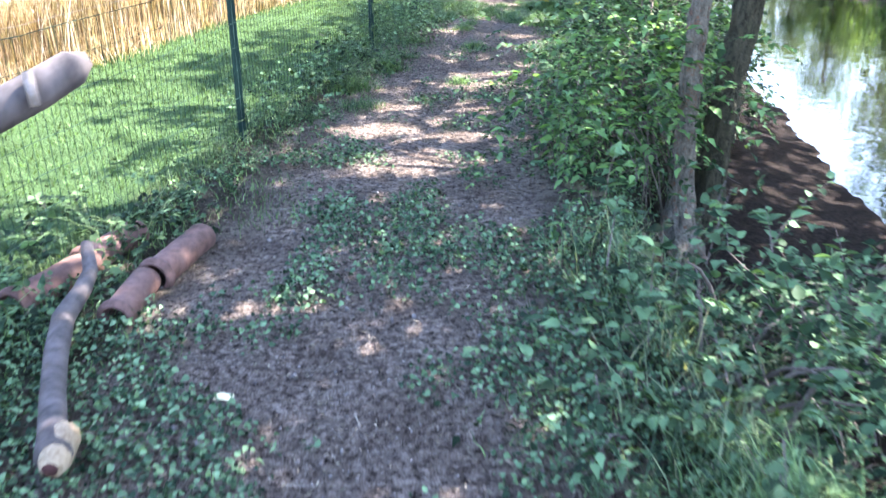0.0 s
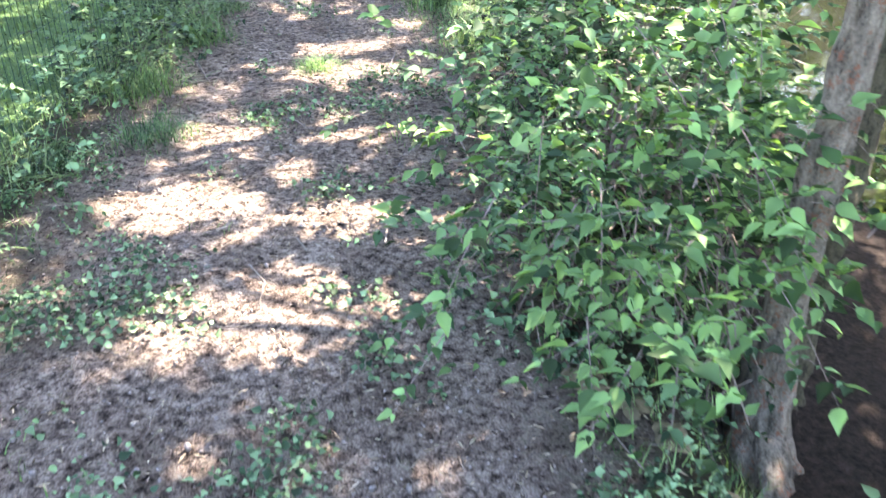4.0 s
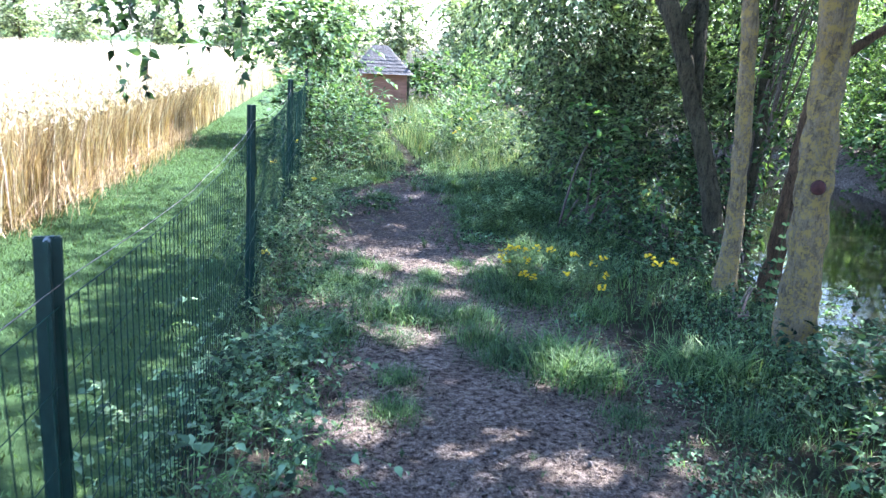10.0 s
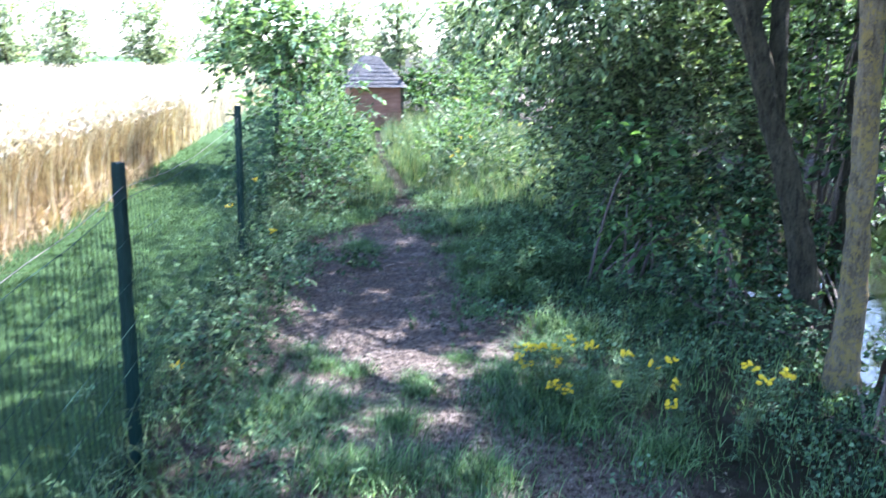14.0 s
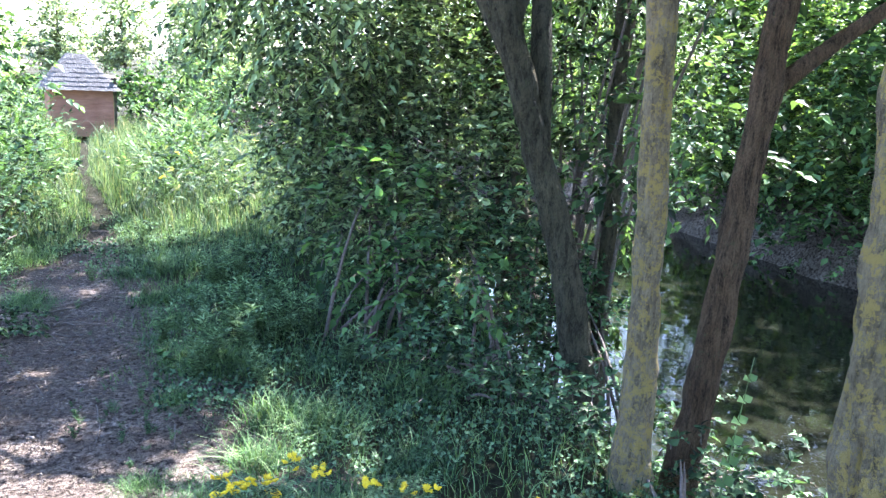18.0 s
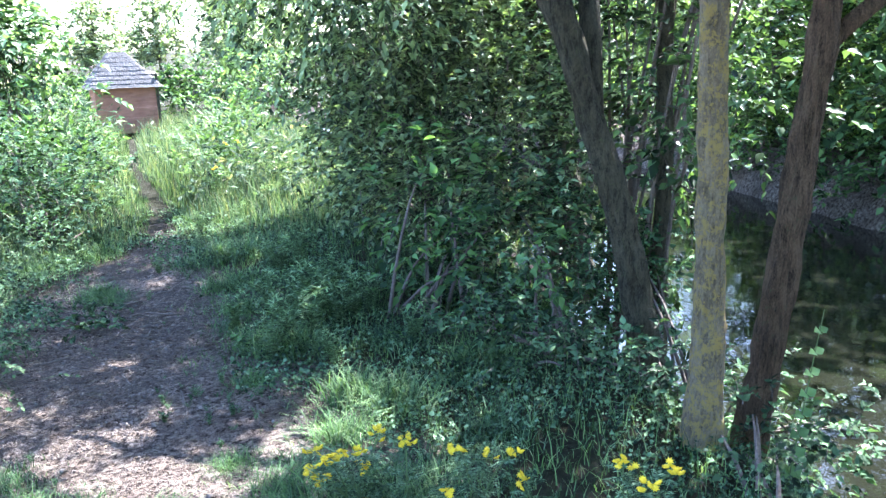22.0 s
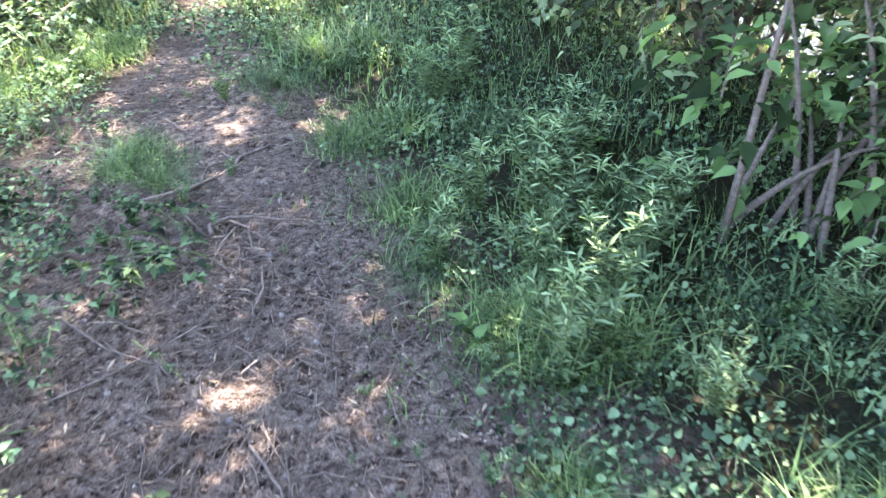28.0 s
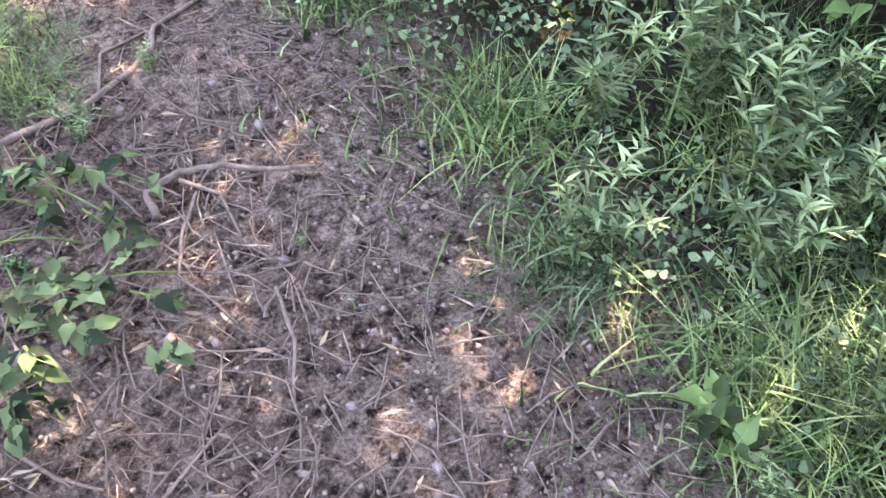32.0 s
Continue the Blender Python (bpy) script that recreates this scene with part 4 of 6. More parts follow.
shrub("bramble", 1.5, 3.35, "dark nettles and brambles at the foot of the bank trees", [((1.55, 2.9, -0.2), (0.3, 0.4, 0.28)), ((1.95, 3.1, -0.25), (0.3, 0.4, 0.3))], M_LEAF_NETTLE, 0.045, 220, 12, 63, "oval", 18)
shrub("elder_bush", 0.75, 20.4, "bright green young tree over the fence", [((0.6, 20.6, 2.0), (0.6, 0.6, 0.5)), ((0.3, 20.9, 1.6), (0.5, 0.6, 0.4)), ((0.9, 20.5, 1.55), (0.38, 0.5, 0.4))], M_LEAF_PALE, 0.08, 480, 12, 41, "oval", 14)
for i, (x, y, h) in enumerate(((4.3, 28.6, 0.7), (5.6, 29.2, 0.8), (1.3, 29.0, 0.7), (7.0, 30.0, 0.9), (3.0, 31.0, 0.5))):
    shrub("hedge_bush", x, y, "light green bush in the hedge behind the shed", [((x, y, h * 0.7), (0.8, 0.7, h * 0.7)), ((x + 0.4, y + 0.3, h * 1.3), (0.6, 0.6, h * 0.5))], (M_LEAF_SHRUB, M_LEAF_PALE)[i % 2], 0.09, 260, 12, 140 + i, "oval", 12, group="hedge behind the shed")
shrub("fence_bush", 0.8, 17.1, "dark low bush beside the ivy-covered fence", [((0.65, 17.2, 0.3), (0.28, 0.4, 0.35)), ((1.0, 17.3, 0.3), (0.3, 0.35, 0.32)), ((0.65, 17.7, 0.4), (0.25, 0.4, 0.35))], M_LEAF_NETTLE, 0.04, 360, 12, 43, "oval", 14)
shrub("fence_ivy", 0.5, 18.6, "dark ivy over the fence post", [((0.45, 18.3, 0.5), (0.2, 0.4, 0.55)), ((0.5, 18.9, 0.6), (0.3, 0.4, 0.6)), ((0.75, 18.1, 0.3), (0.3, 0.4, 0.35))], M_LEAF_NETTLE, 0.05, 420, 12, 42, "lobed", 10)
for i, (x, y, h, w) in enumerate(((0.95, 18.6, 0.85, 0.3), (1.1, 19.8, 1.0, 0.4), (1.4, 21.2, 0.9, 0.4), (2.85, 18.2, 0.5, 0.4), (2.95, 19.6, 0.55, 0.4), (3.4, 20.8, 0.6, 0.45), (3.7, 22.4, 0.9, 0.5), (1.5, 23.4, 0.8, 0.4))):
    shrub("tall_weeds", x, y, "stand of tall bright green weeds in the sun", [((x, y, h * 0.4), (w, 0.55, h * 0.42)), ((x + 0.1, y + 0.3, h * 0.7), (w * 0.7, 0.45, h * 0.3))], (M_LEAF_SHRUB, M_GRASS_TALL)[i % 2], 0.08, 170, 11, 44 + i, "narrow", 18, stem_mat=M_STEM, thick=0.007, droop=-0.5, group="tall weeds beyond the clearing")

# ---- wire fence ----
POSTS = [(-1.95, 1.9), (-1.34, 5.4), (-0.69, 8.5), (-0.31, 11.75), (0.07, 15.05), (0.47, 18.7), (0.95, 22.4), (1.4, 26.0)]
fence = thing("fence", -0.31, 11.75, 0, "green steel post fence with sagging green wire mesh", "fence")
FB = Vector((-0.31, 11.75, 0))
for i, (px, py) in enumerate(POSTS):
    lean = random.uniform(-0.03, 0.03)
    pb = Builder()
    m = Matrix.Translation(Vector((px, py, 0.5)) - FB) @ Euler((lean, 0.02, 0.15)).to_matrix().to_4x4()
    pb.box(m @ Matrix.Translation((0, 0, 0)), 0.05, 0.012, 1.4, 0.003)
    pb.box(m @ Matrix.Translation((0, -0.022, 0)), 0.012, 0.034, 1.4, 0.003)
    post = part("post", pb, M_POST, fence, smooth=False)
    for k in range(4):
        part("hook", Builder().box(m @ Matrix.Translation((0.012, 0.0095, 0.2 + 0.15 * k)), 0.012, 0.006, 0.02, 0.001), M_STEEL_WIRE, post, smooth=False)
for (ax, ay), (bx, by) in zip(POSTS[:-1], POSTS[1:]):
    wbm = Builder()
    length = math.hypot(bx - ax, by - ay)
    n = int(length / 0.055)

    def at_wire(u, z, ax=ax, ay=ay, bx=bx, by=by):
        sag = math.sin(math.pi * u) * (0.05 * z) + 0.012 * noise.noise((u * 9 + ax, z * 2, 0))
        return Vector((ax + (bx - ax) * u + 0.03 + 0.02 * noise.noise((u * 5, z * 3, ay)), ay + (by - ay) * u, z - sag)) - FB

    for j, z in enumerate((0.02, 0.17, 0.32, 0.47, 0.62, 0.77, 0.92, 1.07)):
        wbm.tube([at_wire(u / 10, z) for u in range(11)], [0.0014 if z < 1 else 0.0018] * 11, 4, False)
    for k in range(n + 1):
        wbm.tube([at_wire(k / n, z) for z in (0.0, 0.36, 0.72, 1.07)], [0.0015] * 4, 4, False)
    part("wire_mesh", wbm, M_WIRE, fence)
    part("top_wire", Builder().tube([at_wire(u / 10, 1.11) for u in range(11)], [0.0012] * 11, 5, False), M_STEEL_WIRE, fence)


# ---- clay pipes, log and boards by the fence ----
def clay_pipe(x, y, z, length, r, yaw, tilt, label):
    t = thing("clay_pipe", x, y, z, label, "pipe", "old drain pipes")
    prof = [(r, 0), (r, length * 0.99), (r * 0.98, length), (r * 0.8, length), (r * 0.8, 0), (r * 0.98, -0.004)]
    b = Builder().grid(lambda u, v: (prof[round(v * 6) % 6][0] * (1 + 0.02 * math.sin(u * 19)) * math.cos(2 * math.pi * u), prof[round(v * 6) % 6][1], prof[round(v * 6) % 6][0] * math.sin(2 * math.pi * u)), 28, 7, True)
    ob = part("barrel", b, M_CLAY, t)
    c = Builder().grid(lambda u, v: ((r * (1.03 + 0.17 * (0 < v < 1))) * math.cos(2 * math.pi * u), 0.0 + 0.05 * v, (r * (1.03 + 0.17 * (0 < v < 1))) * math.sin(2 * math.pi * u)), 28, 4, True)
    part("collar", c, M_CLAY, t)
    t.rotation_euler = (radians(tilt), 0, radians(yaw))
    return t


clay_pipe(-1.235, 3.13, 0.045, 0.46, 0.068, -11, 0, "weathered reddish clay drain pipe half sunk in earth")
clay_pipe(-1.275, 2.78, 0.035, 0.33, 0.062, -3, 2, "short weathered clay drain pipe with a chipped rim")
clay_pipe(-1.6, 3.3, 0.03, 0.4, 0.07, -16, 0, "mossy clay drain pipe lying in the fence weeds")
clay_pipe(-1.72, 2.9, 0.03, 0.4, 0.07, -18, 0, "mossy clay drain pipe half hidden by fence weeds")
log = thing("log", -1.35, 2.4, 0.05, "grey barkless branch with a broken rotten end", "log")
LB = Vector((-1.35, 2.4, 0.05))
lp = [Vector(q) - LB for q in ((-1.1, 1.86, 0.1), (-1.16, 2.0, 0.1), (-1.25, 2.2, 0.09), (-1.35, 2.45, 0.085), (-1.42, 2.7, 0.09), (-1.43, 2.9, 0.11), (-1.44, 3.02, 0.13), (-1.5, 3.16, 0.19))]
part("stem", Builder().tube(lp, [0.046, 0.043, 0.04, 0.038, 0.04, 0.036, 0.032, 0.024], 14, rough=0.3, seed=5), M_GREYWOOD, log)
part("broken_end", Builder().tube([lp[0] + Vector((0.012, -0.05, 0.0)), lp[0] + Vector((0.006, -0.01, 0)), lp[0] + Vector((0, 0.09, 0.004))], [0.03, 0.044, 0.046], 12, rough=0.5, seed=9), M_CUTWOOD, log, "pale splintered wood")
part("rotten_core", Builder().tube([lp[0] + Vector((0.013, -0.056, 0.0)), lp[0] + Vector((0.012, -0.03, 0.0))], [0.024, 0.026], 10, rough=0.6, seed=2), M_ROTWOOD, log, "dark rotten heartwood")
rail = thing("wooden_rail", -0.86, 1.2, 0, "grey weathered wooden rail on a short post", "rail")
part("beam", Builder().tube([(-0.12, -0.1, 1.1), (0.08, 0.07, 1.165), (0.18, 0.13, 1.215), (0.235, 0.165, 1.245), (0.255, 0.18, 1.255)], [0.034, 0.034, 0.032, 0.028, 0.012], 14, rough=0.15), M_GREYWOOD, rail)
part("bolt", Builder().tube([(0.19, 0.1, 1.25), (0.2, 0.085, 1.2)], [0.008, 0.008], 8), M_STEEL_WIRE, rail)
part("support_post", Builder().tube([(-0.1, -0.08, -0.05), (-0.1, -0.08, 0.6), (-0.1, -0.08, 1.12)], [0.04, 0.038, 0.036], 12, rough=0.12), M_GREYWOOD, rail)

# ---- sheds in the distance ----
shed = thing("shed", 2.75, 26.0, -0.1, "small brown board shed with a pointed grey roof", "shed")
for k in range(9):
    part("board", Builder().box(pose(0, 0.012 * (k % 2), 0.35 + 0.15 * k, 4, 0, 0), 1.7, 0.03, 0.155, 0.004), M_SHED, shed, smooth=False)
for sx in (-0.84, 0.84):
    part("side_wall", Builder().box(pose(sx, 0.8, 1.0), 0.04, 1.56, 1.5, 0.004), M_SHED, shed, smooth=False)
part("back_wall", Builder().box(pose(0, 1.6, 1.0), 1.7, 0.04, 1.5, 0.004), M_SHED, shed, smooth=False)
for sx in (-0.78, 0.78):
    for sy in (0.05, 1.5):
        part("leg", Builder().box(pose(sx, sy, 0.15), 0.09, 0.09, 0.34, 0.005), M_SHED, shed, smooth=False)
for k in range(8):
    u0, u1 = k / 8, (k + 1) / 8 + 0.03

    def course(u, v, u0=u0, u1=u1, k=k):
        w = u0 + (u1 - u0) * v
        a = 2 * math.pi * u
        q = max(abs(math.cos(a)), abs(math.sin(a)))
        out = (1 - 0.75 * w) * (1.0 + 0.03 * (1 - v)) + 0.012 * noise.noise((a * 4, k * 3.1, v))
        return (-0.05 * w + 1.05 * out * math.cos(a) / q, 0.8 + 1.0 * out * math.sin(a) / q, 1.62 + 1.0 * w + 0.02 * noise.noise((a * 7, k, 0)))

    part("thatch_course", Builder().grid(course, 64, 3, True), M_ROOF, shed)
part("corner_post", Builder().box(pose(0.9, -0.03, 1.0), 0.07, 0.07, 2.0, 0.005), M_BARK_DARK, shed, smooth=False)
shed.scale = (0.62, 0.62, 0.62)

# ---- wheat and lawn ----
rng = np.random.default_rng(7)


def wheat(n, y0, y1, depth, seed, w=0.006, hm=0.92):
    g = np.random.default_rng(seed)
    y = g.uniform(y0, y1, n)
    x = lerp(y, WHEAT_X) - depth * g.uniform(0, 1, n) ** 1.6 - 0.05 + g.normal(0, 0.05, n)
    pos = np.stack([x, y, np.zeros(n)], 1)
    h = g.normal(hm, 0.06, n)
    co, f = blades(pos, h, g.uniform(0.02, 0.35, n), np.full(n, w) * g.uniform(0.7, 1.3, n), g, 3, 0.6)
    m = n // 2
    tip = co.reshape(n, 6, 3)[:m, 4]
    ec, ef = leaves(tip - np.array([0, 0, 0.02]), g.normal(0, 0.5, (m, 3)) + np.array([0, 0, 0.7]), g.normal(0, 1, (m, 3)), np.full(m, min(w * 7, 0.09)), NARROW * np.array([1.3, 1, 1]), LEAF2_F)
    ef = np.concatenate([ef, ef[:, 2:3]], 1)
    return np.concatenate([co, ec]), f, ec, ef


def wheat_patch(n, y0, y1, depth, seed, w, straw=M_WHEAT):
    co, f, ec, ef = wheat(n, y0, y1, depth, seed, w)
    a = part("wheat", (co[:len(co) - len(ec)], f), straw, smooth=False)
    tagged(a, "ripe golden wheat standing along a mown strip", "wheat", kind="stuff")
    tagged(part("wheat_ears", (ec, ef[:, :3]), M_EAR, a, smooth=False), kind="stuff")


wheat_patch(60000, 5, 24, 2.0, 21, 0.0075)
wheat_patch(40000, 14, 60, 8.0, 22, 0.012, M_EAR)
wheat_patch(60000, 4, 75, 60.0, 23, 0.02, M_EAR)
wheat_patch(16000, -28, 5.2, 6.0, 24, 0.02)
y = rng.uniform(3.5, 20, 3600)
pts = np.stack([lerp(y, WHEAT_X) + rng.normal(0.0, 0.12, len(y)), y, np.zeros(len(y))], 1)
tagged(part("straw_tangle", blades(pts, rng.uniform(0.25, 0.65, len(y)), rng.uniform(0.6, 1.7, len(y)), np.full(len(y), 0.006), rng, 4), M_WHEAT, smooth=False), "bent brown straw leaning out over the mown strip", "straw", kind="stuff")
crop = Builder().grid(lambda u, v: (float(lerp(-30 + 120 * v, WHEAT_X)) - 0.3 - 120 * u ** 2, -30 + 120 * v, 0.68 * min(1, u * 25 + 0.05) + 0.06 * noise.noise((u * 60, v * 60, 0))), 50, 60)
tagged(part("wheat_field", crop, M_CROP), "wide pale field of ripe wheat reaching a far tree line", "wheat field", kind="stuff")


def scatter(n, g, x0, x1, y0, y1, keep):
    x, y = g.uniform(x0, x1, n), g.uniform(y0, y1, n)
    k = keep(x, y)
    x, y = x[k], y[k]
    return np.stack([x, y, height(x, y)], 1)


lawn = scatter(150000, rng, -5, 0.6, 1, 24, lambda x, y: (x < lerp(y, FENCE_X) - 0.02) & (x > lerp(y, WHEAT_X) - 0.1))
n = len(lawn)
tagged(part("lawn", blades(lawn, rng.uniform(0.015, 0.05, n), rng.uniform(0.2, 0.9, n), np.full(n, 0.009), rng, 2), M_LAWN, smooth=False), "short mown green lawn between fence and wheat", "grass", kind="stuff")

# ---- woods across the pond and far trees ----
def wood_tree(seed, h, wide, leaf, size, clumps):
    g = random.Random(seed)
    top = (g.uniform(-0.4, 0.4), g.uniform(-0.4, 0.4), h)
    crown = [((g.uniform(-wide, wide) * 0.5, g.uniform(-wide, wide) * 0.5, h * s), (wide * g.uniform(0.5, 0.8), wide * g.uniform(0.5, 0.8), h * 0.13)) for s in (0.2, 0.32, 0.44, 0.56, 0.68, 0.8, 0.9)]
    limbs = [(s, (g.uniform(-wide, wide) * 0.7, g.uniform(-wide, wide) * 0.7, h * (s + 0.15)), 0.045) for s in (0.3, 0.42, 0.54, 0.66)]
    return tree("wood_tree", [(0, 0, -0.1), (g.uniform(-0.15, 0.15), g.uniform(-0.15, 0.15), h * 0.3), (g.uniform(-0.3, 0.3), g.uniform(-0.3, 0.3), h * 0.65), top], [0.12, 0.1, 0.07, 0.02], M_BARK_DARK,
                "leafy tree with a slim dark trunk beyond the pond", limbs, crown, leaf, size, clumps, 12, seed, 0.3, 8, group="woods over the pond")


kinds = [wood_tree(51, 5.8, 1.4, M_LEAF_WOOD, 0.125, 820), wood_tree(52, 5.4, 1.3, M_LEAF_SHRUB, 0.125, 740), wood_tree(53, 5.0, 1.3, M_LEAF_WOOD, 0.125, 760)]
spots = []
g = random.Random(4)
for row, (gap, x0) in enumerate(((2.3, 1.2), (2.4, 3.2), (2.6, 5.6), (2.8, 8.2))):
    y = 1.0 + row
    while y < 34:
        spots.append((float(lerp(y, FAR_X)) + x0 + g.uniform(-0.4, 0.4), y + g.uniform(-0.4, 0.4)))
        y += gap * g.uniform(0.8, 1.3)
spots = [s for s in spots if s[1] > 11 or s[0] > 13]
for row, x0 in enumerate((11.0, 14.0)):
    y = 12.0 + row
    while y < 44:
        spots.append((float(lerp(y, FAR_X)) + x0 + g.uniform(-0.6, 0.6), y))
        y += g.uniform(2.2, 3.2)
for i, (x, y) in enumerate(spots):
    m = pose(x, y, ground_z(x, y), 0, 0, g.uniform(0, 360)) @ Matrix.Scale(g.uniform(0.75, 1.15) * (0.55 if y > 18.5 and x < 18 else 1.0), 4)
    if i < 3:
        kinds[i].matrix_basis = m
    else:
        copy_thing(kinds[i % 3], m)
# far tree line: leaf colour already paled for haze
fk = wood_tree(61, 6.5, 2.6, M_LEAF_HAZED, 0.24, 620)
tagged(fk, "round green tree beyond the wheat field, paled by haze", "tree", "far tree line")
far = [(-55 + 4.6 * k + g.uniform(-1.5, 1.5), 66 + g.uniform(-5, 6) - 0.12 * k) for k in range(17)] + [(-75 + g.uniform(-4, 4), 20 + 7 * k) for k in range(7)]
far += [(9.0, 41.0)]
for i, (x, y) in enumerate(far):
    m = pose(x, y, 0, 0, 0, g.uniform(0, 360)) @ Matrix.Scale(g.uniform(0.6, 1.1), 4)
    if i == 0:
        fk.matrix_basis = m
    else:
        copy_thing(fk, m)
for i, (x, y) in enumerate(((9.2, 10.5), (9.0, 12.2), (8.9, 13.8), (9.0, 15.2), (9.3, 16.6), (9.6, 18.2), (10.3, 19.8), (9.7, 22), (9.4, 24), (9.0, 27))):
    shrub("bank_bush", x + 0.6, y, "green undergrowth on the far pond bank", [((x + 1.0, y, 0.5), (0.7, 1.0, 0.6)), ((x + 0.7, y + 0.8, 0.2), (0.55, 0.8, 0.5)), ((x + 0.5, y + 0.2, -0.1), (0.3, 0.8, 0.2))], (M_LEAF_SHRUB, M_LEAF_WOOD, M_LEAF_HAZEL)[i % 3], 0.075, 340, 12, 70 + i, group="far bank undergrowth")

# ---- grass, weeds and litter ----
def path_off(x, y):
    return np.abs(x - lerp(y, PATH_X)) / lerp(y, PATH_W)


def patchy(x, y, scale, seed):
    return np.array([noise.noise((a * scale, b * scale, seed)) for a, b in zip(x, y)])


# verge grass: thin on the path, thick at both edges
pts = scatter(200000, rng, -2.2, 4.2, 0.5, 23, lambda x, y: (x > lerp(y, FENCE_X) - 0.1) & (x < lerp(y, BANK_X) + 0.35))
offv = path_off(pts[:, 0], pts[:, 1])
pn = patchy(pts[:, 0], pts[:, 1], 1.7, 4)
keep = rng.uniform(0, 1, len(pts)) < np.clip((offv - 0.85 + 1.3 * pn) * 1.1, 0.0, 0.75)
pts, offv, pn = pts[keep], offv[keep], pn[keep]
n = len(pts)
hh = rng.uniform(0.03, 0.11, n) * (0.6 + 0.8 * np.clip(offv - 0.9, 0, 1))
tagged(part("verge_grass", blades(pts, hh, rng.uniform(0.2, 1.0, n), rng.uniform(0.003, 0.007, n), rng, 3), M_GRASS, smooth=False), "thin green grass growing along the trodden path", "grass", kind="stuff")

# tall grass beyond the resting place, both sides of the narrow path
pts = scatter(42000, rng, 0.2, 5.5, 16.2, 28, lambda x, y: (path_off(x, y) > 1.0) & (x > lerp(y, FENCE_X) + 0.05))
n = len(pts)
hh = rng.uniform(0.12, 0.6, n) * (0.75 + 0.7 * patchy(pts[:, 0], pts[:, 1], 1.6, 5)) * np.clip((path_off(pts[:, 0], pts[:, 1]) - 0.9) / 2.2, 0.25, 1) * np.clip((pts[:, 1] - 15.6) / 2.2, 0.35, 1)
tagged(part("tall_grass", blades(pts, hh, rng.uniform(0.1, 0.7, n), rng.uniform(0.006, 0.013, n), rng, 3), M_GRASS_TALL, smooth=False), "tall bright uncut grass beside the narrow path", "grass", kind="stuff")

# long grass hanging over the bank at the start
pts = scatter(2600, rng, 0.42, 1.35, 0.8, 3.6, lambda x, y: rng.uniform(0, 1, len(x)) < np.clip((x - 0.4) * 2.2, 0, 0.8))
n = len(pts)
tagged(part("bank_grass", blades(pts, rng.uniform(0.1, 0.36, n), rng.uniform(0.3, 1.0, n), rng.uniform(0.004, 0.009, n), rng, 4), M_GRASS_TALL, smooth=False), "long bright green grass hanging over the pond bank", "grass", kind="stuff")

# low creeping leaves
pts = scatter(300000, rng, -1.8, 3.6, 0.6, 18, lambda x, y: (x > lerp(y, FENCE_X)) & (x < lerp(y, BANK_X) + 0.15) & ((y < 9.5) | (y > 15.7) | (path_off(x, y) > 0.7)) & ~((y > 12.0) & (y < 13.7) & (x > lerp(y, FENCE_X) + 0.18) & (x < 0.6)))
pn = patchy(pts[:, 0], pts[:, 1], 1.3, 9) + 0.5 * patchy(pts[:, 0], pts[:, 1], 4.0, 2)
edge = np.clip(path_off(pts[:, 0], pts[:, 1]) - 0.85, 0, 1) * 1.1
keep = rng.uniform(-0.2, 0.45, len(pts)) < 2.0 * pn - 0.1 - 0.11 * np.clip(pts[:, 1] - 3.2, 0, 3.5) + edge + 0.45 * (pts[:, 1] > 15.7) + 0.14 * (pts[:, 1] < 4.5)
pts = pts[keep]
n = len(pts)
nor = rng.normal(0, 0.7, (n, 3)) + np.array([0, 0, 1.0])
tagged(part("ground_ivy", leaves(pts + np.stack([np.zeros(n), np.zeros(n), rng.uniform(0.006, 0.065, n)], 1), rng.normal(0, 1, (n, 3)) * np.array([1, 1, 0.35]), nor, rng.uniform(0.012, 0.036, n) * rng.uniform(0.6, 1, n) * np.where(pts[:, 1] < 5, 0.98, 0.85), LEAF6 * np.array([1.45, 1, 1.8]), LEAF6_F), M_LEAF_IVY, smooth=False),
       "low creeping ivy and small leafy weeds over bare earth", "ivy", kind="stuff")

# dry leaves, chips and straws on the earth
pts = scatter(85000, rng, -1.6, 3.0, 0.6, 18, lambda x, y: (path_off(x, y) < 1.3) & (rng.uniform(0, 1, len(x)) < np.where(y > 13.3, 0.5, 1.0)))
n = len(pts)
lz = np.stack([np.zeros(n), np.zeros(n), rng.uniform(0.006, 0.02, n)], 1)
litter = part("leaf_litter", leaves(pts + lz, rng.normal(0, 1, (n, 3)) * np.array([1, 1, 0.12]), rng.normal(0, 0.3, (n, 3)) + np.array([0, 0, 1.0]), rng.uniform(0.012, 0.045, n) * rng.uniform(0.4, 1, n), NARROW * np.array([1.0, 1, 0.6]), LEAF2_F), M_DRYLEAF, smooth=False)
tagged(litter, "scattered dry leaves and chips on trodden earth", "leaf litter", kind="stuff")
pts = scatter(9000, rng, -1.6, 3.0, 0.8, 17, lambda x, y: path_off(x, y) < 1.2)
n = len(pts)
straws = leaves(pts + np.stack([np.zeros(n), np.zeros(n), rng.uniform(0.012, 0.03, n)], 1), rng.normal(0, 1, (n, 3)) * np.array([1, 1, 0.1]), rng.normal(0, 0.3, (n, 3)) + np.array([0, 0, 1.0]), rng.uniform(0.02, 0.08, n) * rng.uniform(0.5, 1, n), NARROW * np.array([0.3, 1, 0.25]), LEAF2_F)
tagged(part("straw_litter", straws, M_STRAW, smooth=False), "pale dry straws scattered on the trodden earth", "straw", kind="stuff")
tb = Builder()
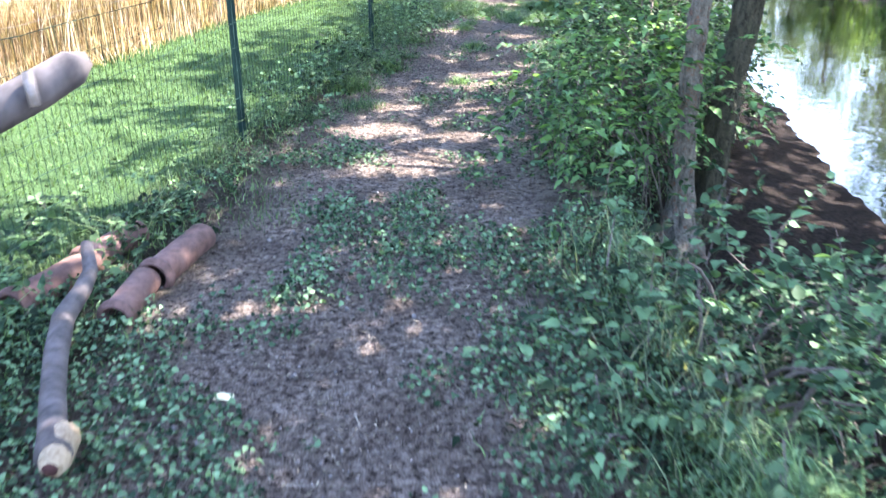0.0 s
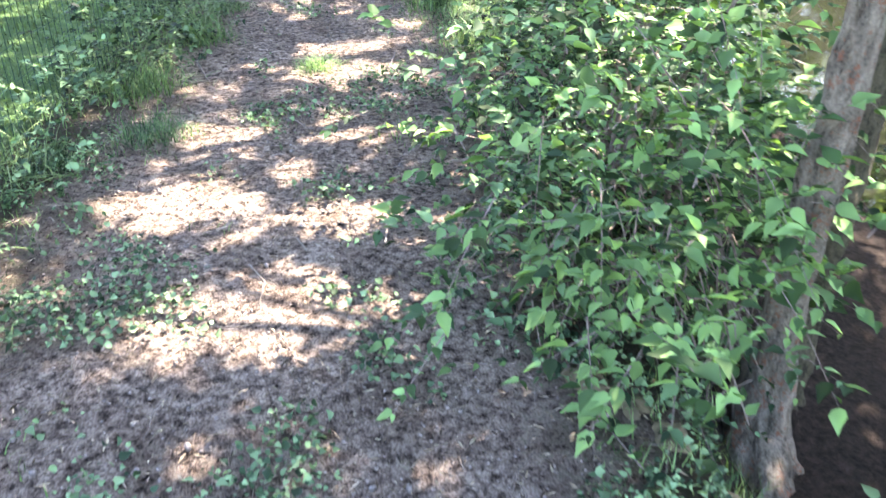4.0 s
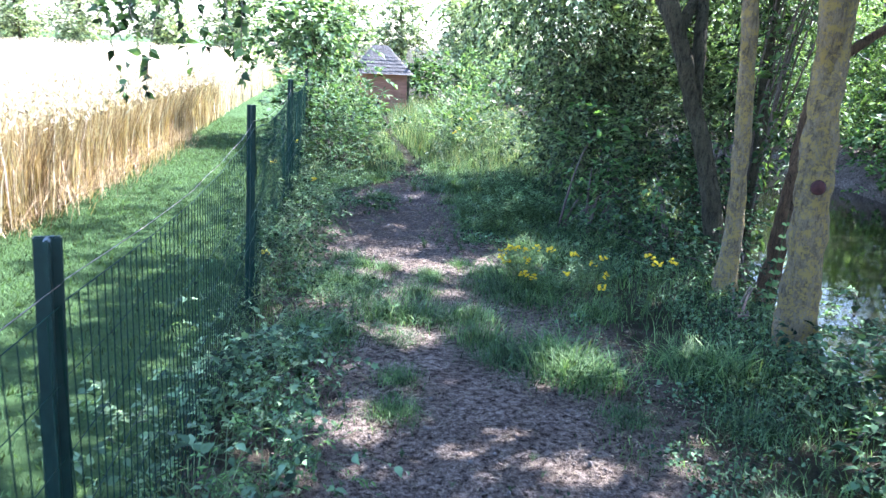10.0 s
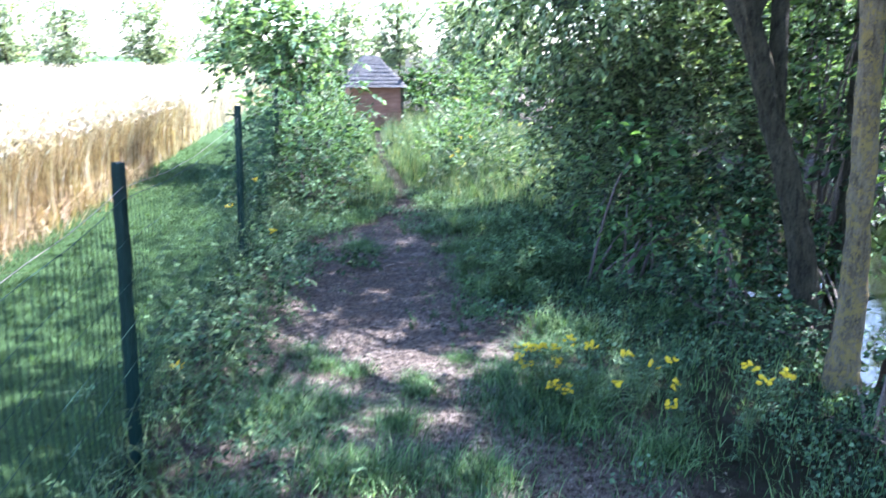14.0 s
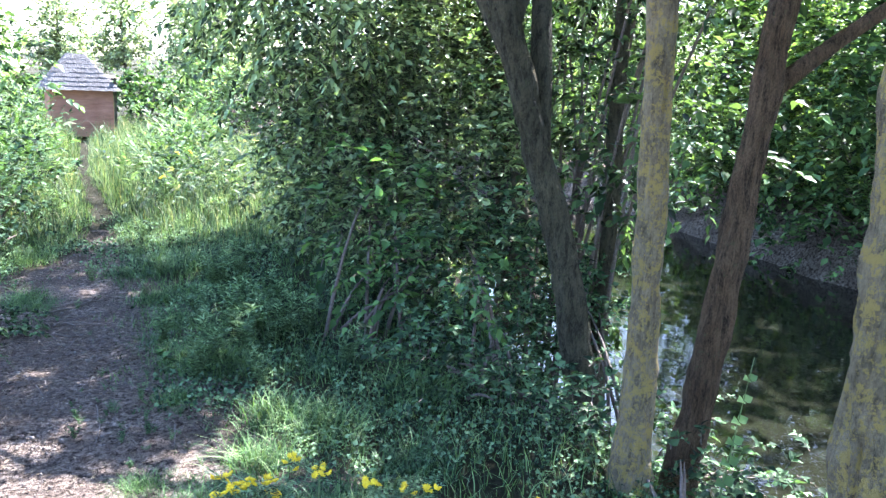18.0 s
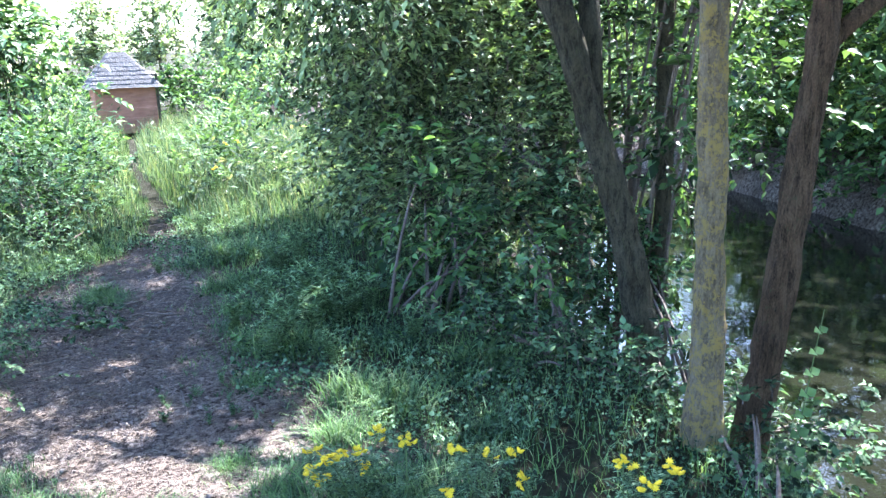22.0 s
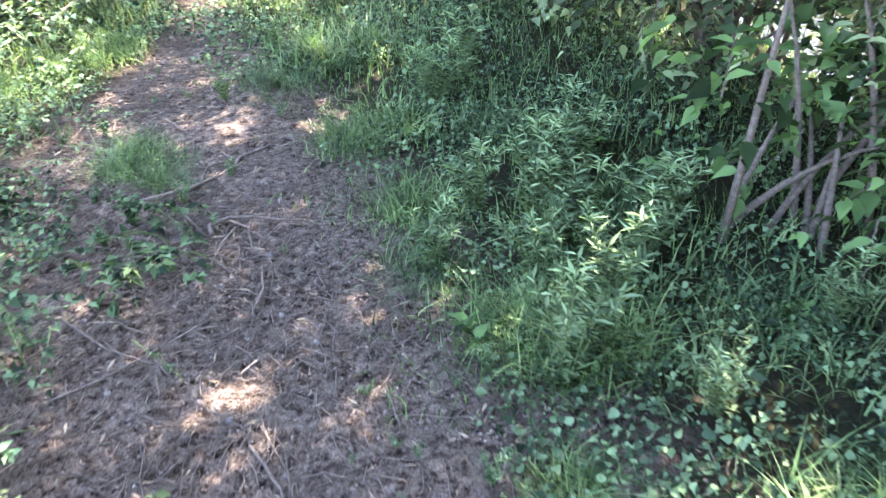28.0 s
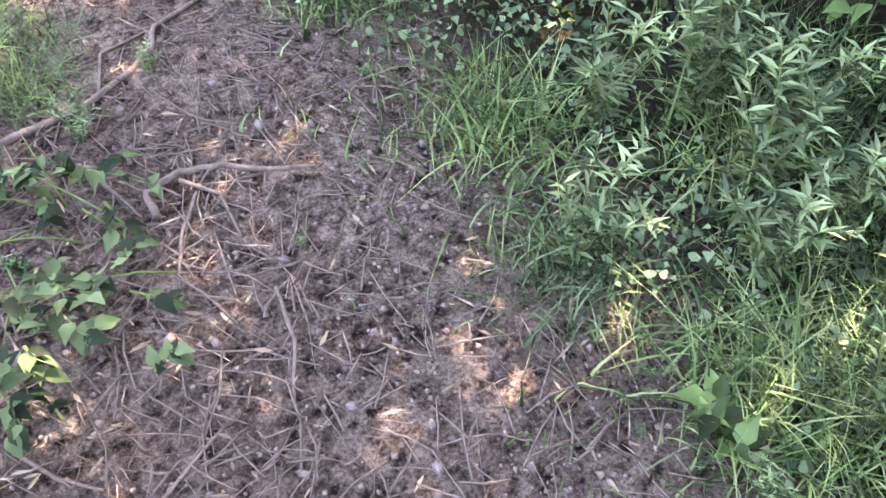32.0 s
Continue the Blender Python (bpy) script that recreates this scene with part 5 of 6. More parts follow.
gr = random.Random(12)
for _ in range(4400):
    y = gr.uniform(0.8, 17.5) if gr.random() < 0.45 else gr.uniform(13.4, 16.2)
    x = float(lerp(y, PATH_X)) + gr.gauss(0, 0.55) * float(lerp(y, PATH_W))
    a = gr.uniform(0, math.pi)
    l = gr.uniform(0.015, 0.08) * gr.uniform(0.5, 1.2)
    r = gr.uniform(0.0008, 0.0024)
    z = ground_z(x, y) + 0.012
    d = Vector((math.cos(a), math.sin(a), gr.uniform(-0.05, 0.1))) * l
    c = Vector((x, y, z))
    bend = Vector((-d.y, d.x, 0)) * gr.uniform(-0.3, 0.3)
    tb.tube([c - d, c + bend * 0.6, c + d], [r, r, r * 0.6], 4)
tagged(part("twig_litter", tb, M_TWIG), "short broken twigs lying on the earth", "twigs", kind="stuff")
# clods of trodden earth
pts = scatter(130000, rng, -1.4, 2.6, 0.8, 16.5, lambda x, y: (path_off(x, y) < 1.15) & (rng.uniform(0, 1, len(x)) < np.where(y > 13.0, 1.0, 0.35)))
n = len(pts)
octa = np.array([(1, 0, 0), (0, 1, 0), (-1, 0, 0), (0, -1, 0), (0, 0, 0.7), (0, 0, -0.7)])
octa_f = np.array([(0, 1, 4), (1, 2, 4), (2, 3, 4), (3, 0, 4), (1, 0, 5), (2, 1, 5), (3, 2, 5), (0, 3, 5)])
ang, rad = rng.uniform(0, 6.28, n), rng.uniform(0.002, 0.012, n) * rng.uniform(0.3, 1, n)
cx = octa[None, :, 0] * np.cos(ang)[:, None] - octa[None, :, 1] * np.sin(ang)[:, None]
cy = octa[None, :, 0] * np.sin(ang)[:, None] + octa[None, :, 1] * np.cos(ang)[:, None]
co = np.stack([cx, cy, np.repeat(octa[None, :, 2], n, 0)], 2) * rad[:, None, None] * np.where(pts[:, 1] > 13.3, 0.9, 1.0)[:, None, None] * rng.uniform(0.6, 1.2, (n, 6, 1)) + pts[:, None, :] + np.array([0, 0, 0.006])
tagged(part("clods", (co.reshape(-1, 3), (octa_f[None] + (np.arange(n) * 6)[:, None, None]).reshape(-1, 3)), M_CLOD), "small crumbs of dry brown earth", "clods", kind="stuff")
pb = Builder()
for _ in range(500):
    y = gr.uniform(1, 17)
    x = float(lerp(y, PATH_X)) + gr.gauss(0, 0.5) * float(lerp(y, PATH_W))
    r = gr.uniform(0.004, 0.014)
    pb.box(pose(x, y, ground_z(x, y) + 0.008, gr.uniform(0, 90), gr.uniform(0, 90), gr.uniform(0, 90)), r * 2, r * 1.5, r, r * 0.3)
tagged(part("pebbles", pb, M_PEBBLE), "small grey stones and clods in the earth", "pebbles", kind="stuff")


def tuft_mesh(seed, n, h, spread, wid, arch):
    r = np.random.default_rng(seed)
    p = np.concatenate([r.normal(0, spread, (n, 2)), np.zeros((n, 1)) - 0.005], 1)
    return blades(p, r.uniform(0.45, 1.0, n) * h, r.uniform(0.35, arch, n), np.full(n, wid) * r.uniform(0.6, 1.2, n), r, 5, 0.85)


tufts = []
for k in range(3):
    t = thing("grass_tuft", 0, 0, 0, "tuft of arching green grass on the trodden path", "grass tuft", "grass tufts")
    tagged(part("grass", tuft_mesh(80 + k, 330, (0.18, 0.21, 0.15)[k], (0.065, 0.075, 0.09)[k], 0.0065, 1.25), (M_GRASS, M_GRASS, M_GRASS_DEEP)[k], t, smooth=False), kind="stuff")
    tagged(part("low_grass", tuft_mesh(90 + k, 260, (0.1, 0.12, 0.09)[k], (0.12, 0.13, 0.14)[k], 0.0055, 1.5), (M_GRASS_DEEP, M_GRASS, M_GRASS_DEEP)[k], t, smooth=False), kind="stuff")
    tufts.append(t)
TUFTS = [(1.18, 10.55, 1.3), (1.32, 10.42, 1.2), (1.06, 10.72, 1.1), (1.25, 10.72, 1.1), (0.15, 12.12, 1.0), (0.3, 11.85, 0.95), (0.42, 11.52, 0.8), (0.6, 11.46, 0.85), (0.8, 11.46, 0.85), (0.97, 11.38, 0.75), (0.93, 11.02, 0.8), (0.95, 10.78, 0.7),
         (0.0, 11.3, 0.8), (0.12, 11.18, 0.75), (1.26, 12.02, 0.9), (1.45, 12.08, 1.0), (1.62, 12.0, 1.0), (1.82, 12.1, 1.0), (2.03, 10.4, 1.2), (1.92, 10.52, 1.0), (1.31, 10.0, 0.6), (0.37, 10.55, 0.55), (0.29, 10.2, 0.5), (0.45, 11.08, 0.6),
         (0.3, 12.2, 0.7), (0.47, 12.15, 0.65), (0.38, 12.0, 0.7), (0.9, 12.22, 0.5), (0.73, 11.9, 0.65), (1.33, 11.8, 0.9), (1.52, 11.78, 0.9), (1.15, 7.4, 1.0), (1.25, 7.9, 1.1), (1.1, 8.3, 1.0), (1.4, 8.6, 1.1), (1.5, 9.1, 1.0),
         (0.35, 8.9, 0.6), (-0.3, 9.3, 0.6), (1.8, 9.8, 1.0), (0.15, 7.1, 0.5), (-0.75, 6.9, 0.9), (-0.65, 6.3, 0.8), (-0.5, 7.7, 0.8), (1.03, 15.36, 0.6), (1.1, 15.24, 0.55), (0.97, 15.26, 0.5), (1.06, 15.12, 0.4), (1.72, 15.75, 0.8), (1.95, 15.9, 1.0), (2.2, 15.9, 1.0),
         (0.9, 16.45, 0.7), (0.65, 16.2, 0.7), (1.15, 16.5, 0.7), (2.2, 12.3, 1.0), (1.85, 12.97, 0.9), (2.6, 13, 1.0), (0.4, 12.9, 0.6), (-0.1, 10.9, 0.7), (1.75, 11.4, 0.8), (-0.35, 8.4, 0.6), (-0.6, 8.0, 0.7),
         (0.8, 1.7, 1.1), (-1.05, 6, 0.8), (1.85, 13.67, 0.9), (1.7, 13.85, 0.8), (1.62, 14.2, 0.7), (2.05, 14.17, 0.9), (1.75, 14.5, 0.8), (2.25, 14.87, 1.0), (1.95, 15.07, 0.8), (1.75, 15.05, 0.7), (2.35, 14.2, 0.9),
         (0.47, 12.66, 0.5), (0.64, 12.55, 0.45), (0.2, 12.54, 0.5), (1.31, 12.31, 0.65), (1.2, 12.6, 0.42), (1.42, 12.42, 0.6), (0.9, 12.36, 0.45), (1.74, 13.7, 0.8), (1.95, 13.9, 0.9), (1.66, 12.6, 0.8), (2.0, 12.8, 0.9), (2.3, 13.5, 1.0), (1.5, 13.35, 0.5)]
for i, (x, y, s) in enumerate(TUFTS):
    m = pose(x, y, ground_z(x, y), 0, 0, 47 * i) @ Matrix.Scale(s, 4)
    if i < 3:
        tufts[i].matrix_basis = m
    else:
        copy_thing(tufts[i % 3], m)


def weed(name, h, shoots, seed, leaf_size, material, label, wide=0.08, dense=1.0, narrow=True):
    """An upright weed: bent stems with leaves all along."""
    r = np.random.default_rng(seed)
    t = thing(name, 0, 0, 0, label, "weed", "weeds by the path")
    p, d, nn = [], [], []
    for k in range(shoots):
        a = r.uniform(0, 2 * np.pi)
        tip = Vector((math.cos(a) * wide * r.uniform(0.6, 2.2), math.sin(a) * wide * r.uniform(0.6, 2.2), h * r.uniform(0.65, 1.05)))
        c = bezier((r.normal(0, 0.02), r.normal(0, 0.02), -0.02), (tip.x * 0.3, tip.y * 0.3, tip.z * 0.6), tip, 8)
        part("stem", Builder().tube(c, [0.0035 * (1 - 0.75 * i / 7) for i in range(8)], 5), M_STEM, t)
        for i in range(int(26 * dense)):
            u = r.uniform(0.1, 1)
            j = min(int(u * 7), 6)
            q = c[j].lerp(c[j + 1], u * 7 - j)
            b = i * 2.4
            p.append(tuple(q))
            d.append((math.cos(b), math.sin(b), r.uniform(0.1, 0.9)))
            nn.append((0, 0, 1))
    p, d, nn = np.array(p), np.array(d), np.array(nn, dtype=float) + r.normal(0, 0.2, (len(p), 3))
    s = leaf_size * r.uniform(0.6, 1.2, len(p))
    if narrow:
        part("foliage", leaves(p, d, nn, s, NARROW, LEAF2_F), material, t, smooth=False)
    else:
        part("foliage", leaves(p, d, nn, s, LEAF6, LEAF6_F), material, t, smooth=False)
    return t


weeds = [weed("tall_weed", 0.42, 8, 91, 0.062, M_LEAF_PALE, "upright silvery green weed with narrow leaves", 0.1, 1.7), weed("tall_weed", 0.26, 8, 92, 0.05, M_LEAF_WEED, "bushy green weed with narrow leaves"),
         weed("nettle", 0.3, 7, 93, 0.052, M_LEAF_NETTLE, "dark green nettle with toothed leaves", 0.07, 0.8, False), weed("broad_weed", 0.16, 5, 94, 0.085, M_LEAF_HAZEL, "low weed with broad bright green leaves", 0.06, 0.35, False)]
WEEDS = [(0, 1.67, 13.61, 0.8), (0, 1.75, 13.72, 0.7), (0, 1.9, 14.41, 0.9), (0, 2.05, 14.32, 1.0), (0, 1.95, 13.81, 1.0), (0, 1.92, 13.36, 0.7), (0, 2.44, 14.06, 0.8), (0, 1.98, 14.1, 0.9), (0, 2.15, 13.9, 0.8), (1, 1.1, 14.95, 0.4), (1, 1.22, 13.36, 0.6), (1, 1.34, 13.22, 0.6), (1, 1.48, 13.2, 0.6), (1, 1.4, 13.38, 0.5), (2, 0.93, 14.88, 0.45), (2, 0.9, 14.72, 0.4), (1, 0.88, 14.6, 0.35), (2, 0.82, 14.8, 0.5), (1, 0.95, 15.0, 0.4), (3, 1.58, 13.82, 0.55), (3, 1.62, 13.75, 0.6), (3, 1.75, 13.6, 0.7), (3, 2.3, 13.5, 0.8), (3, 2.5, 14.6, 0.8)]
gr = random.Random(33)
for k in range(16):
    WEEDS.append((gr.choice((0, 0, 0, 1, 1)), gr.uniform(1.62, 2.4), gr.uniform(13.3, 15.5), gr.uniform(0.6, 1.05)))
for k in range(16):
    WEEDS.append((gr.choice((0, 1)), gr.uniform(1.25, 1.75), gr.uniform(13.2, 15.9), gr.uniform(0.22, 0.5)))
for k in range(10):
    WEEDS.append((gr.choice((1, 2, 2)), gr.uniform(0.72, 0.98), gr.uniform(14.7, 15.9), gr.uniform(0.3, 0.6)))
for k in range(22):
    WEEDS.append((1, gr.uniform(1.3, 2.1), gr.uniform(11.6, 12.2), gr.uniform(0.45, 0.8)))
for k in range(26):
    WEEDS.append((gr.choice((0, 1, 1)), gr.uniform(1.6, 2.6), gr.uniform(15.2, 17.4), gr.uniform(0.35, 0.7)))
for k in range(46):
    WEEDS.append((gr.choice((1, 1, 1, 2)), gr.uniform(1.35, 2.75), gr.uniform(11.7, 13.3), gr.uniform(0.3, 0.7)))
for k in range(26):
    y = gr.uniform(12.0, 16.8)
    WEEDS.append((gr.choice((2, 2, 2, 1)), float(lerp(y, FENCE_X)) + gr.uniform(0.12, 0.5), y, gr.uniform(0.5, 0.85)))
for k in range(40):
    y = gr.uniform(2.5, 12)
    WEEDS.append((gr.choice((2, 1, 2)), float(lerp(y, FENCE_X)) + gr.uniform(0.02, 0.4), y, gr.uniform(0.5, 0.9)))
for k in range(44):
    y = gr.uniform(16.4, 23)
    WEEDS.append((gr.choice((0, 1, 2)), float(lerp(y, PATH_X)) + gr.choice((-1, 1)) * gr.uniform(0.4, 1.4), y, gr.uniform(0.9, 1.5)))
for k in range(46):
    WEEDS.append((gr.choice((2, 1, 2, 2)), gr.uniform(0.3, 1.3), gr.uniform(1.0, 3.4), gr.uniform(0.55, 1.0)))
for k in range(14):
    WEEDS.append((gr.choice((1, 2)), gr.uniform(1.0, 1.5), gr.uniform(12.6, 13.5), gr.uniform(0.3, 0.5)))
for k in range(26):
    y = gr.uniform(6, 10.6)
    WEEDS.append((gr.choice((1, 2, 2)), float(lerp(y, BANK_X)) - gr.uniform(-0.1, 0.55), y, gr.uniform(0.5, 0.9)))
for x0, y0 in ((-0.29, 7.78), (0.36, 6.99), (0.05, 9.24), (0.47, 8.86), (0.37, 10.55), (0.29, 10.2), (0.02, 11.25), (-0.15, 10.3), (0.1, 9.8), (0.75, 9.55), (-0.45, 8.5), (0.3, 8.2), (1.25, 13.3), (0.55, 12.85), (-0.2, 6.4)):
    for k in range(4):
        WEEDS.append((gr.choice((1, 1, 2)), x0 + gr.gauss(0, 0.13), y0 + gr.gauss(0, 0.15), gr.uniform(0.2, 0.42)))
for k in range(24):
    WEEDS.append((1, gr.uniform(1.12, 1.62), gr.uniform(12.95, 14.0), gr.uniform(0.22, 0.42)))
seen = set()
for kind, x, y, s in WEEDS:
    m = pose(x, y, ground_z(x, y), 0, 0, gr.uniform(0, 360)) @ Matrix.Scale(s, 4)
    if kind not in seen:
        seen.add(kind)
        weeds[kind].matrix_basis = m
    else:
        copy_thing(weeds[kind], m)

# weeds grown through the fence
for i, (y, h) in enumerate(((2.4, 0.3), (3.6, 0.3), (4.8, 0.26), (6.0, 0.26), (7.2, 0.34), (8.2, 0.42), (9.3, 0.42), (10.3, 0.36), (11.3, 0.34), (12.3, 0.4), (13.2, 0.4), (14.2, 0.34), (15.2, 0.42), (16.2, 0.45), (17.2, 0.55))):
    x = float(lerp(y, FENCE_X))
    shrub("fence_weeds", x + 0.12, y, "tangled green weeds grown through the wire fence", [((x + 0.1, y - 0.25, h * 0.4), (0.16, 0.42, h * 0.6)), ((x + 0.2, y + 0.3, h * 0.35), (0.2, 0.4, h * 0.55)), ((x - 0.08, y + 0.1, h * 0.4), (0.14, 0.4, h * 0.6))],
          (M_LEAF_WEED if 8.6 < y < 10.5 else (M_LEAF_NETTLE, M_LEAF_SHADED, M_LEAF_SHADED)[i % 3]), 0.024 if y > 11 else 0.03, 110, 12, 100 + i, ("oval", "lobed", "narrow")[i % 3], 22, group="weeds along the fence", stem_mat=M_STEM, thick=0.004, spread=0.075)


for i, (x, y, h, m) in enumerate(((0.35, 14.4, 0.3, M_LEAF_NETTLE), (0.48, 15.3, 0.32, M_LEAF_WEED), (0.2, 13.5, 0.3, M_LEAF_SHADED), (-0.06, 13.0, 0.34, M_LEAF_SHADED), (-0.14, 12.5, 0.3, M_LEAF_SHADED), (-0.38, 9.4, 0.4, M_LEAF_HAZEL), (-0.28, 10.2, 0.36, M_LEAF_WEED), (0.1, 11.2, 0.26, M_LEAF_NETTLE), (0.62, 16.4, 0.4, M_LEAF_WEED), (-0.55, 7.9, 0.34, M_LEAF_SHADED), (-0.75, 7.2, 0.3, M_LEAF_SHADED))):
    shrub("fence_weeds", x, y, "bushy green weeds spreading from the fence towards the path", [((x, y, h * 0.4), (0.2, 0.34, h * 0.6)), ((x + 0.1, y + 0.25, h * 0.3), (0.17, 0.28, h * 0.5))], m, 0.022, 130, 12, 130 + i, ("oval", "narrow")[i % 2], 20, group="weeds along the fence", stem_mat=M_STEM, thick=0.0035, spread=0.07)


shrub("bramble", 0.93, 14.72, "low dark bramble creeping in from the fence", [((0.95, 14.85, 0.06), (0.12, 0.15, 0.09)), ((0.86, 14.62, 0.06), (0.12, 0.14, 0.09))], M_LEAF_SHADED, 0.026, 46, 11, 150, "oval", 8, spread=0.04, stem_mat=M_STEM, thick=0.003)


# ---- ragwort ----
def ragwort(x, y, h, heads, seed):
    r = random.Random(seed)
    t = thing("ragwort", x, y, ground_z(x, y), "ragwort with yellow flower heads above feathery green leaves", "wildflower", "yellow wildflowers")
    p, d = [], []
    for k in range(heads):
        tip = Vector((r.uniform(-0.16, 0.16), r.uniform(-0.16, 0.16), h * r.uniform(0.45, 1.0)))
        c = bezier((r.uniform(-0.03, 0.03), r.uniform(-0.03, 0.03), -0.02), (tip.x * 0.3, tip.y * 0.3, tip.z * 0.7), tip, 6)
        part("stem", Builder().tube(c, [0.004, 0.0038, 0.0034, 0.003, 0.0026, 0.002], 5), M_STEM, t)
        for j in range(r.randint(6, 10)):
            hb = Builder()
            q = tip + Vector((r.uniform(-0.028, 0.028), r.uniform(-0.028, 0.028), r.uniform(-0.016, 0.018)))
            tilt = Euler((r.uniform(-0.9, 0.9), r.uniform(-0.9, 0.9), r.uniform(0, 6))).to_matrix()
            hb.v.append(tuple(q + tilt @ Vector((0, 0, 0.004))))
            for a in range(16):
                rad = 0.014 if a % 2 else 0.007
                hb.v.append(tuple(q + tilt @ Vector((rad * math.cos(a * math.pi / 8), rad * math.sin(a * math.pi / 8), 0.0))))
            hb.v.append(tuple(q - tilt @ Vector((0, 0, 0.009))))
            for a in range(16):
                hb.f.append((0, 1 + a, 1 + (a + 1) % 16))
                hb.f.append((17, 1 + (a + 1) % 16, 1 + a))
            part("flower_head", hb, M_FLOWER, t, "yellow flower", smooth=False)
        for j in range(24):
            u = r.uniform(0, 4.99)
            p.append(tuple(c[int(u)].lerp(c[int(u) + 1], u % 1)))
            d.append((r.gauss(0, 1), r.gauss(0, 1), r.uniform(0, 0.6)))
    p, d = np.array(p), np.array(d)
    d = unit(d)
    side = unit(np.cross(d, np.tile([0.0, 0.1, 1.0], (len(p), 1))))
    fp, fd = [], []
    for k in range(5):
        for sg in (-1, 1):
            fp.append(p + d * (0.012 + 0.011 * k))
            fd.append(d + side * sg * 1.3)
    fp, fd = np.concatenate(fp), np.concatenate(fd)
    part("foliage", leaves(fp, fd, np.tile([0.0, 0.1, 1.0], (len(fp), 1)), np.full(len(fp), 0.024), NARROW * np.array([1.3, 1, 1]), LEAF2_F), M_LEAF_WEED, t, smooth=False)
    return t


for i, (x, y, h, k) in enumerate(((1.48, 12.0, 0.38, 7), (1.62, 11.9, 0.3, 3), (1.82, 11.8, 0.32, 3), (1.56, 11.75, 0.2, 2), (2.05, 11.32, 0.5, 3), (1.96, 11.62, 0.24, 2), (-0.05, 12.4, 0.22, 1), (0.3, 14.8, 0.3, 1), (0.02, 16.0, 0.55, 2), (2.3, 17.6, 0.5, 1), (2.9, 19.2, 0.6, 2))):
    ragwort(x, y, h, k, 200 + i)


# ---- sticks on the ground ----
def stick(pts, r, label="thin grey-brown dead stick lying on the earth", fork=None, mat=None):
    r *= 0.72
    b = Vector((pts[0][0], pts[0][1], ground_z(*pts[0][:2])))
    t = thing("stick", *b, label, "stick", "fallen sticks")
    q = [Vector((a[0], a[1], ground_z(a[0], a[1]) + r + (a[2] if len(a) > 2 else 0.006))) - b for a in pts]
    c = []
    for i in range(len(q) - 1):
        for k in range(4):
            c.append(q[i].lerp(q[i + 1], k / 4) + Vector((noise.noise((i, k, pts[0][0] * 9)), noise.noise((k, i, pts[0][1] * 9)), 0)) * r * 1.2)
    c.append(q[-1])
    part("shaft", Builder().tube(c, [r * (1 - 0.45 * i / (len(c) - 1)) for i in range(len(c))], 7, rough=0.3, seed=3), mat or M_TWIG, t)
    if fork:
        f = [Vector((a[0], a[1], ground_z(a[0], a[1]) + r + 0.008)) - b for a in fork]
        part("side_twig", Builder().tube(f, [r * 0.6 * (1 - 0.4 * i / (len(f) - 1)) for i in range(len(f))], 6), mat or M_TWIG, t)
    return t


stick([(1.2, 15.62), (1.26, 15.36), (1.34, 15.14), (1.32, 15.07)], 0.007)
stick([(0.97, 15.01), (1.13, 15.01), (1.25, 15.05), (1.32, 15.09), (1.35, 15.15), (1.48, 15.18)], 0.011, "curved dark dead branch lying on the earth", [(1.18, 15.03), (1.23, 15.13), (1.33, 15.14)])
stick([(1.12, 14.69), (1.13, 14.75), (1.2, 14.76), (1.27, 14.73), (1.33, 14.67), (1.4, 14.63)], 0.011, "curved grey root-like stick on the earth", [(1.19, 14.74), (1.23, 14.67), (1.21, 14.57)])
stick([(1.2, 14.7), (1.13, 14.63), (1.08, 14.54)], 0.006)
stick([(1.08, 14.85), (1.1, 14.71)], 0.006)
stick([(1.2, 14.45), (1.17, 14.35), (1.11, 14.26)], 0.006)
stick([(0.77, 14.43), (0.8, 14.36), (0.84, 14.31)], 0.005)
stick([(0.65, 14.49), (0.73, 14.31), (0.81, 14.2), (0.89, 14.13)], 0.006)
stick([(0.58, 14.17), (0.7, 14.19), (0.8, 14.22), (1.01, 14.29)], 0.006)
stick([(1.69, 15.33), (1.67, 15.19)], 0.005)
stick([(0.06, 13.83, 0.12), (0.25, 13.87, 0.08), (0.4, 13.95, 0.04), (0.51, 13.99, 0.02)], 0.006, "long pale dead stick leaning out of the fence weeds")
stick([(0.95, 13.8), (0.97, 13.65), (0.94, 13.5)], 0.006)
stick([(1.17, 13.45), (1.15, 13.22), (1.1, 13)], 0.006)
stick([(1.44, 13.1), (1.39, 12.89)], 0.007)
stick([(0.35, 13.43), (0.45, 13.58)], 0.007)
stick([(0.6, 8.1), (0.6, 8.4), (0.62, 8.75)], 0.008)
stick([(0, 8.68), (0.2, 8.6), (0.36, 8.5)], 0.006)
stick([(0.06, 8.2), (0.16, 8.2), (0.2, 8.1)], 0.005)
stick([(0.62, 7.29), (0.57, 7.1), (0.53, 6.97)], 0.008)
stick([(0.74, 6.85), (0.77, 6.69), (0.78, 6.32)], 0.009, fork=[(0.77, 6.69), (0.62, 6.66), (0.5, 6.66)])
stick([(-0.5, 7.3), (-0.46, 7.1), (-0.42, 6.94)], 0.01)
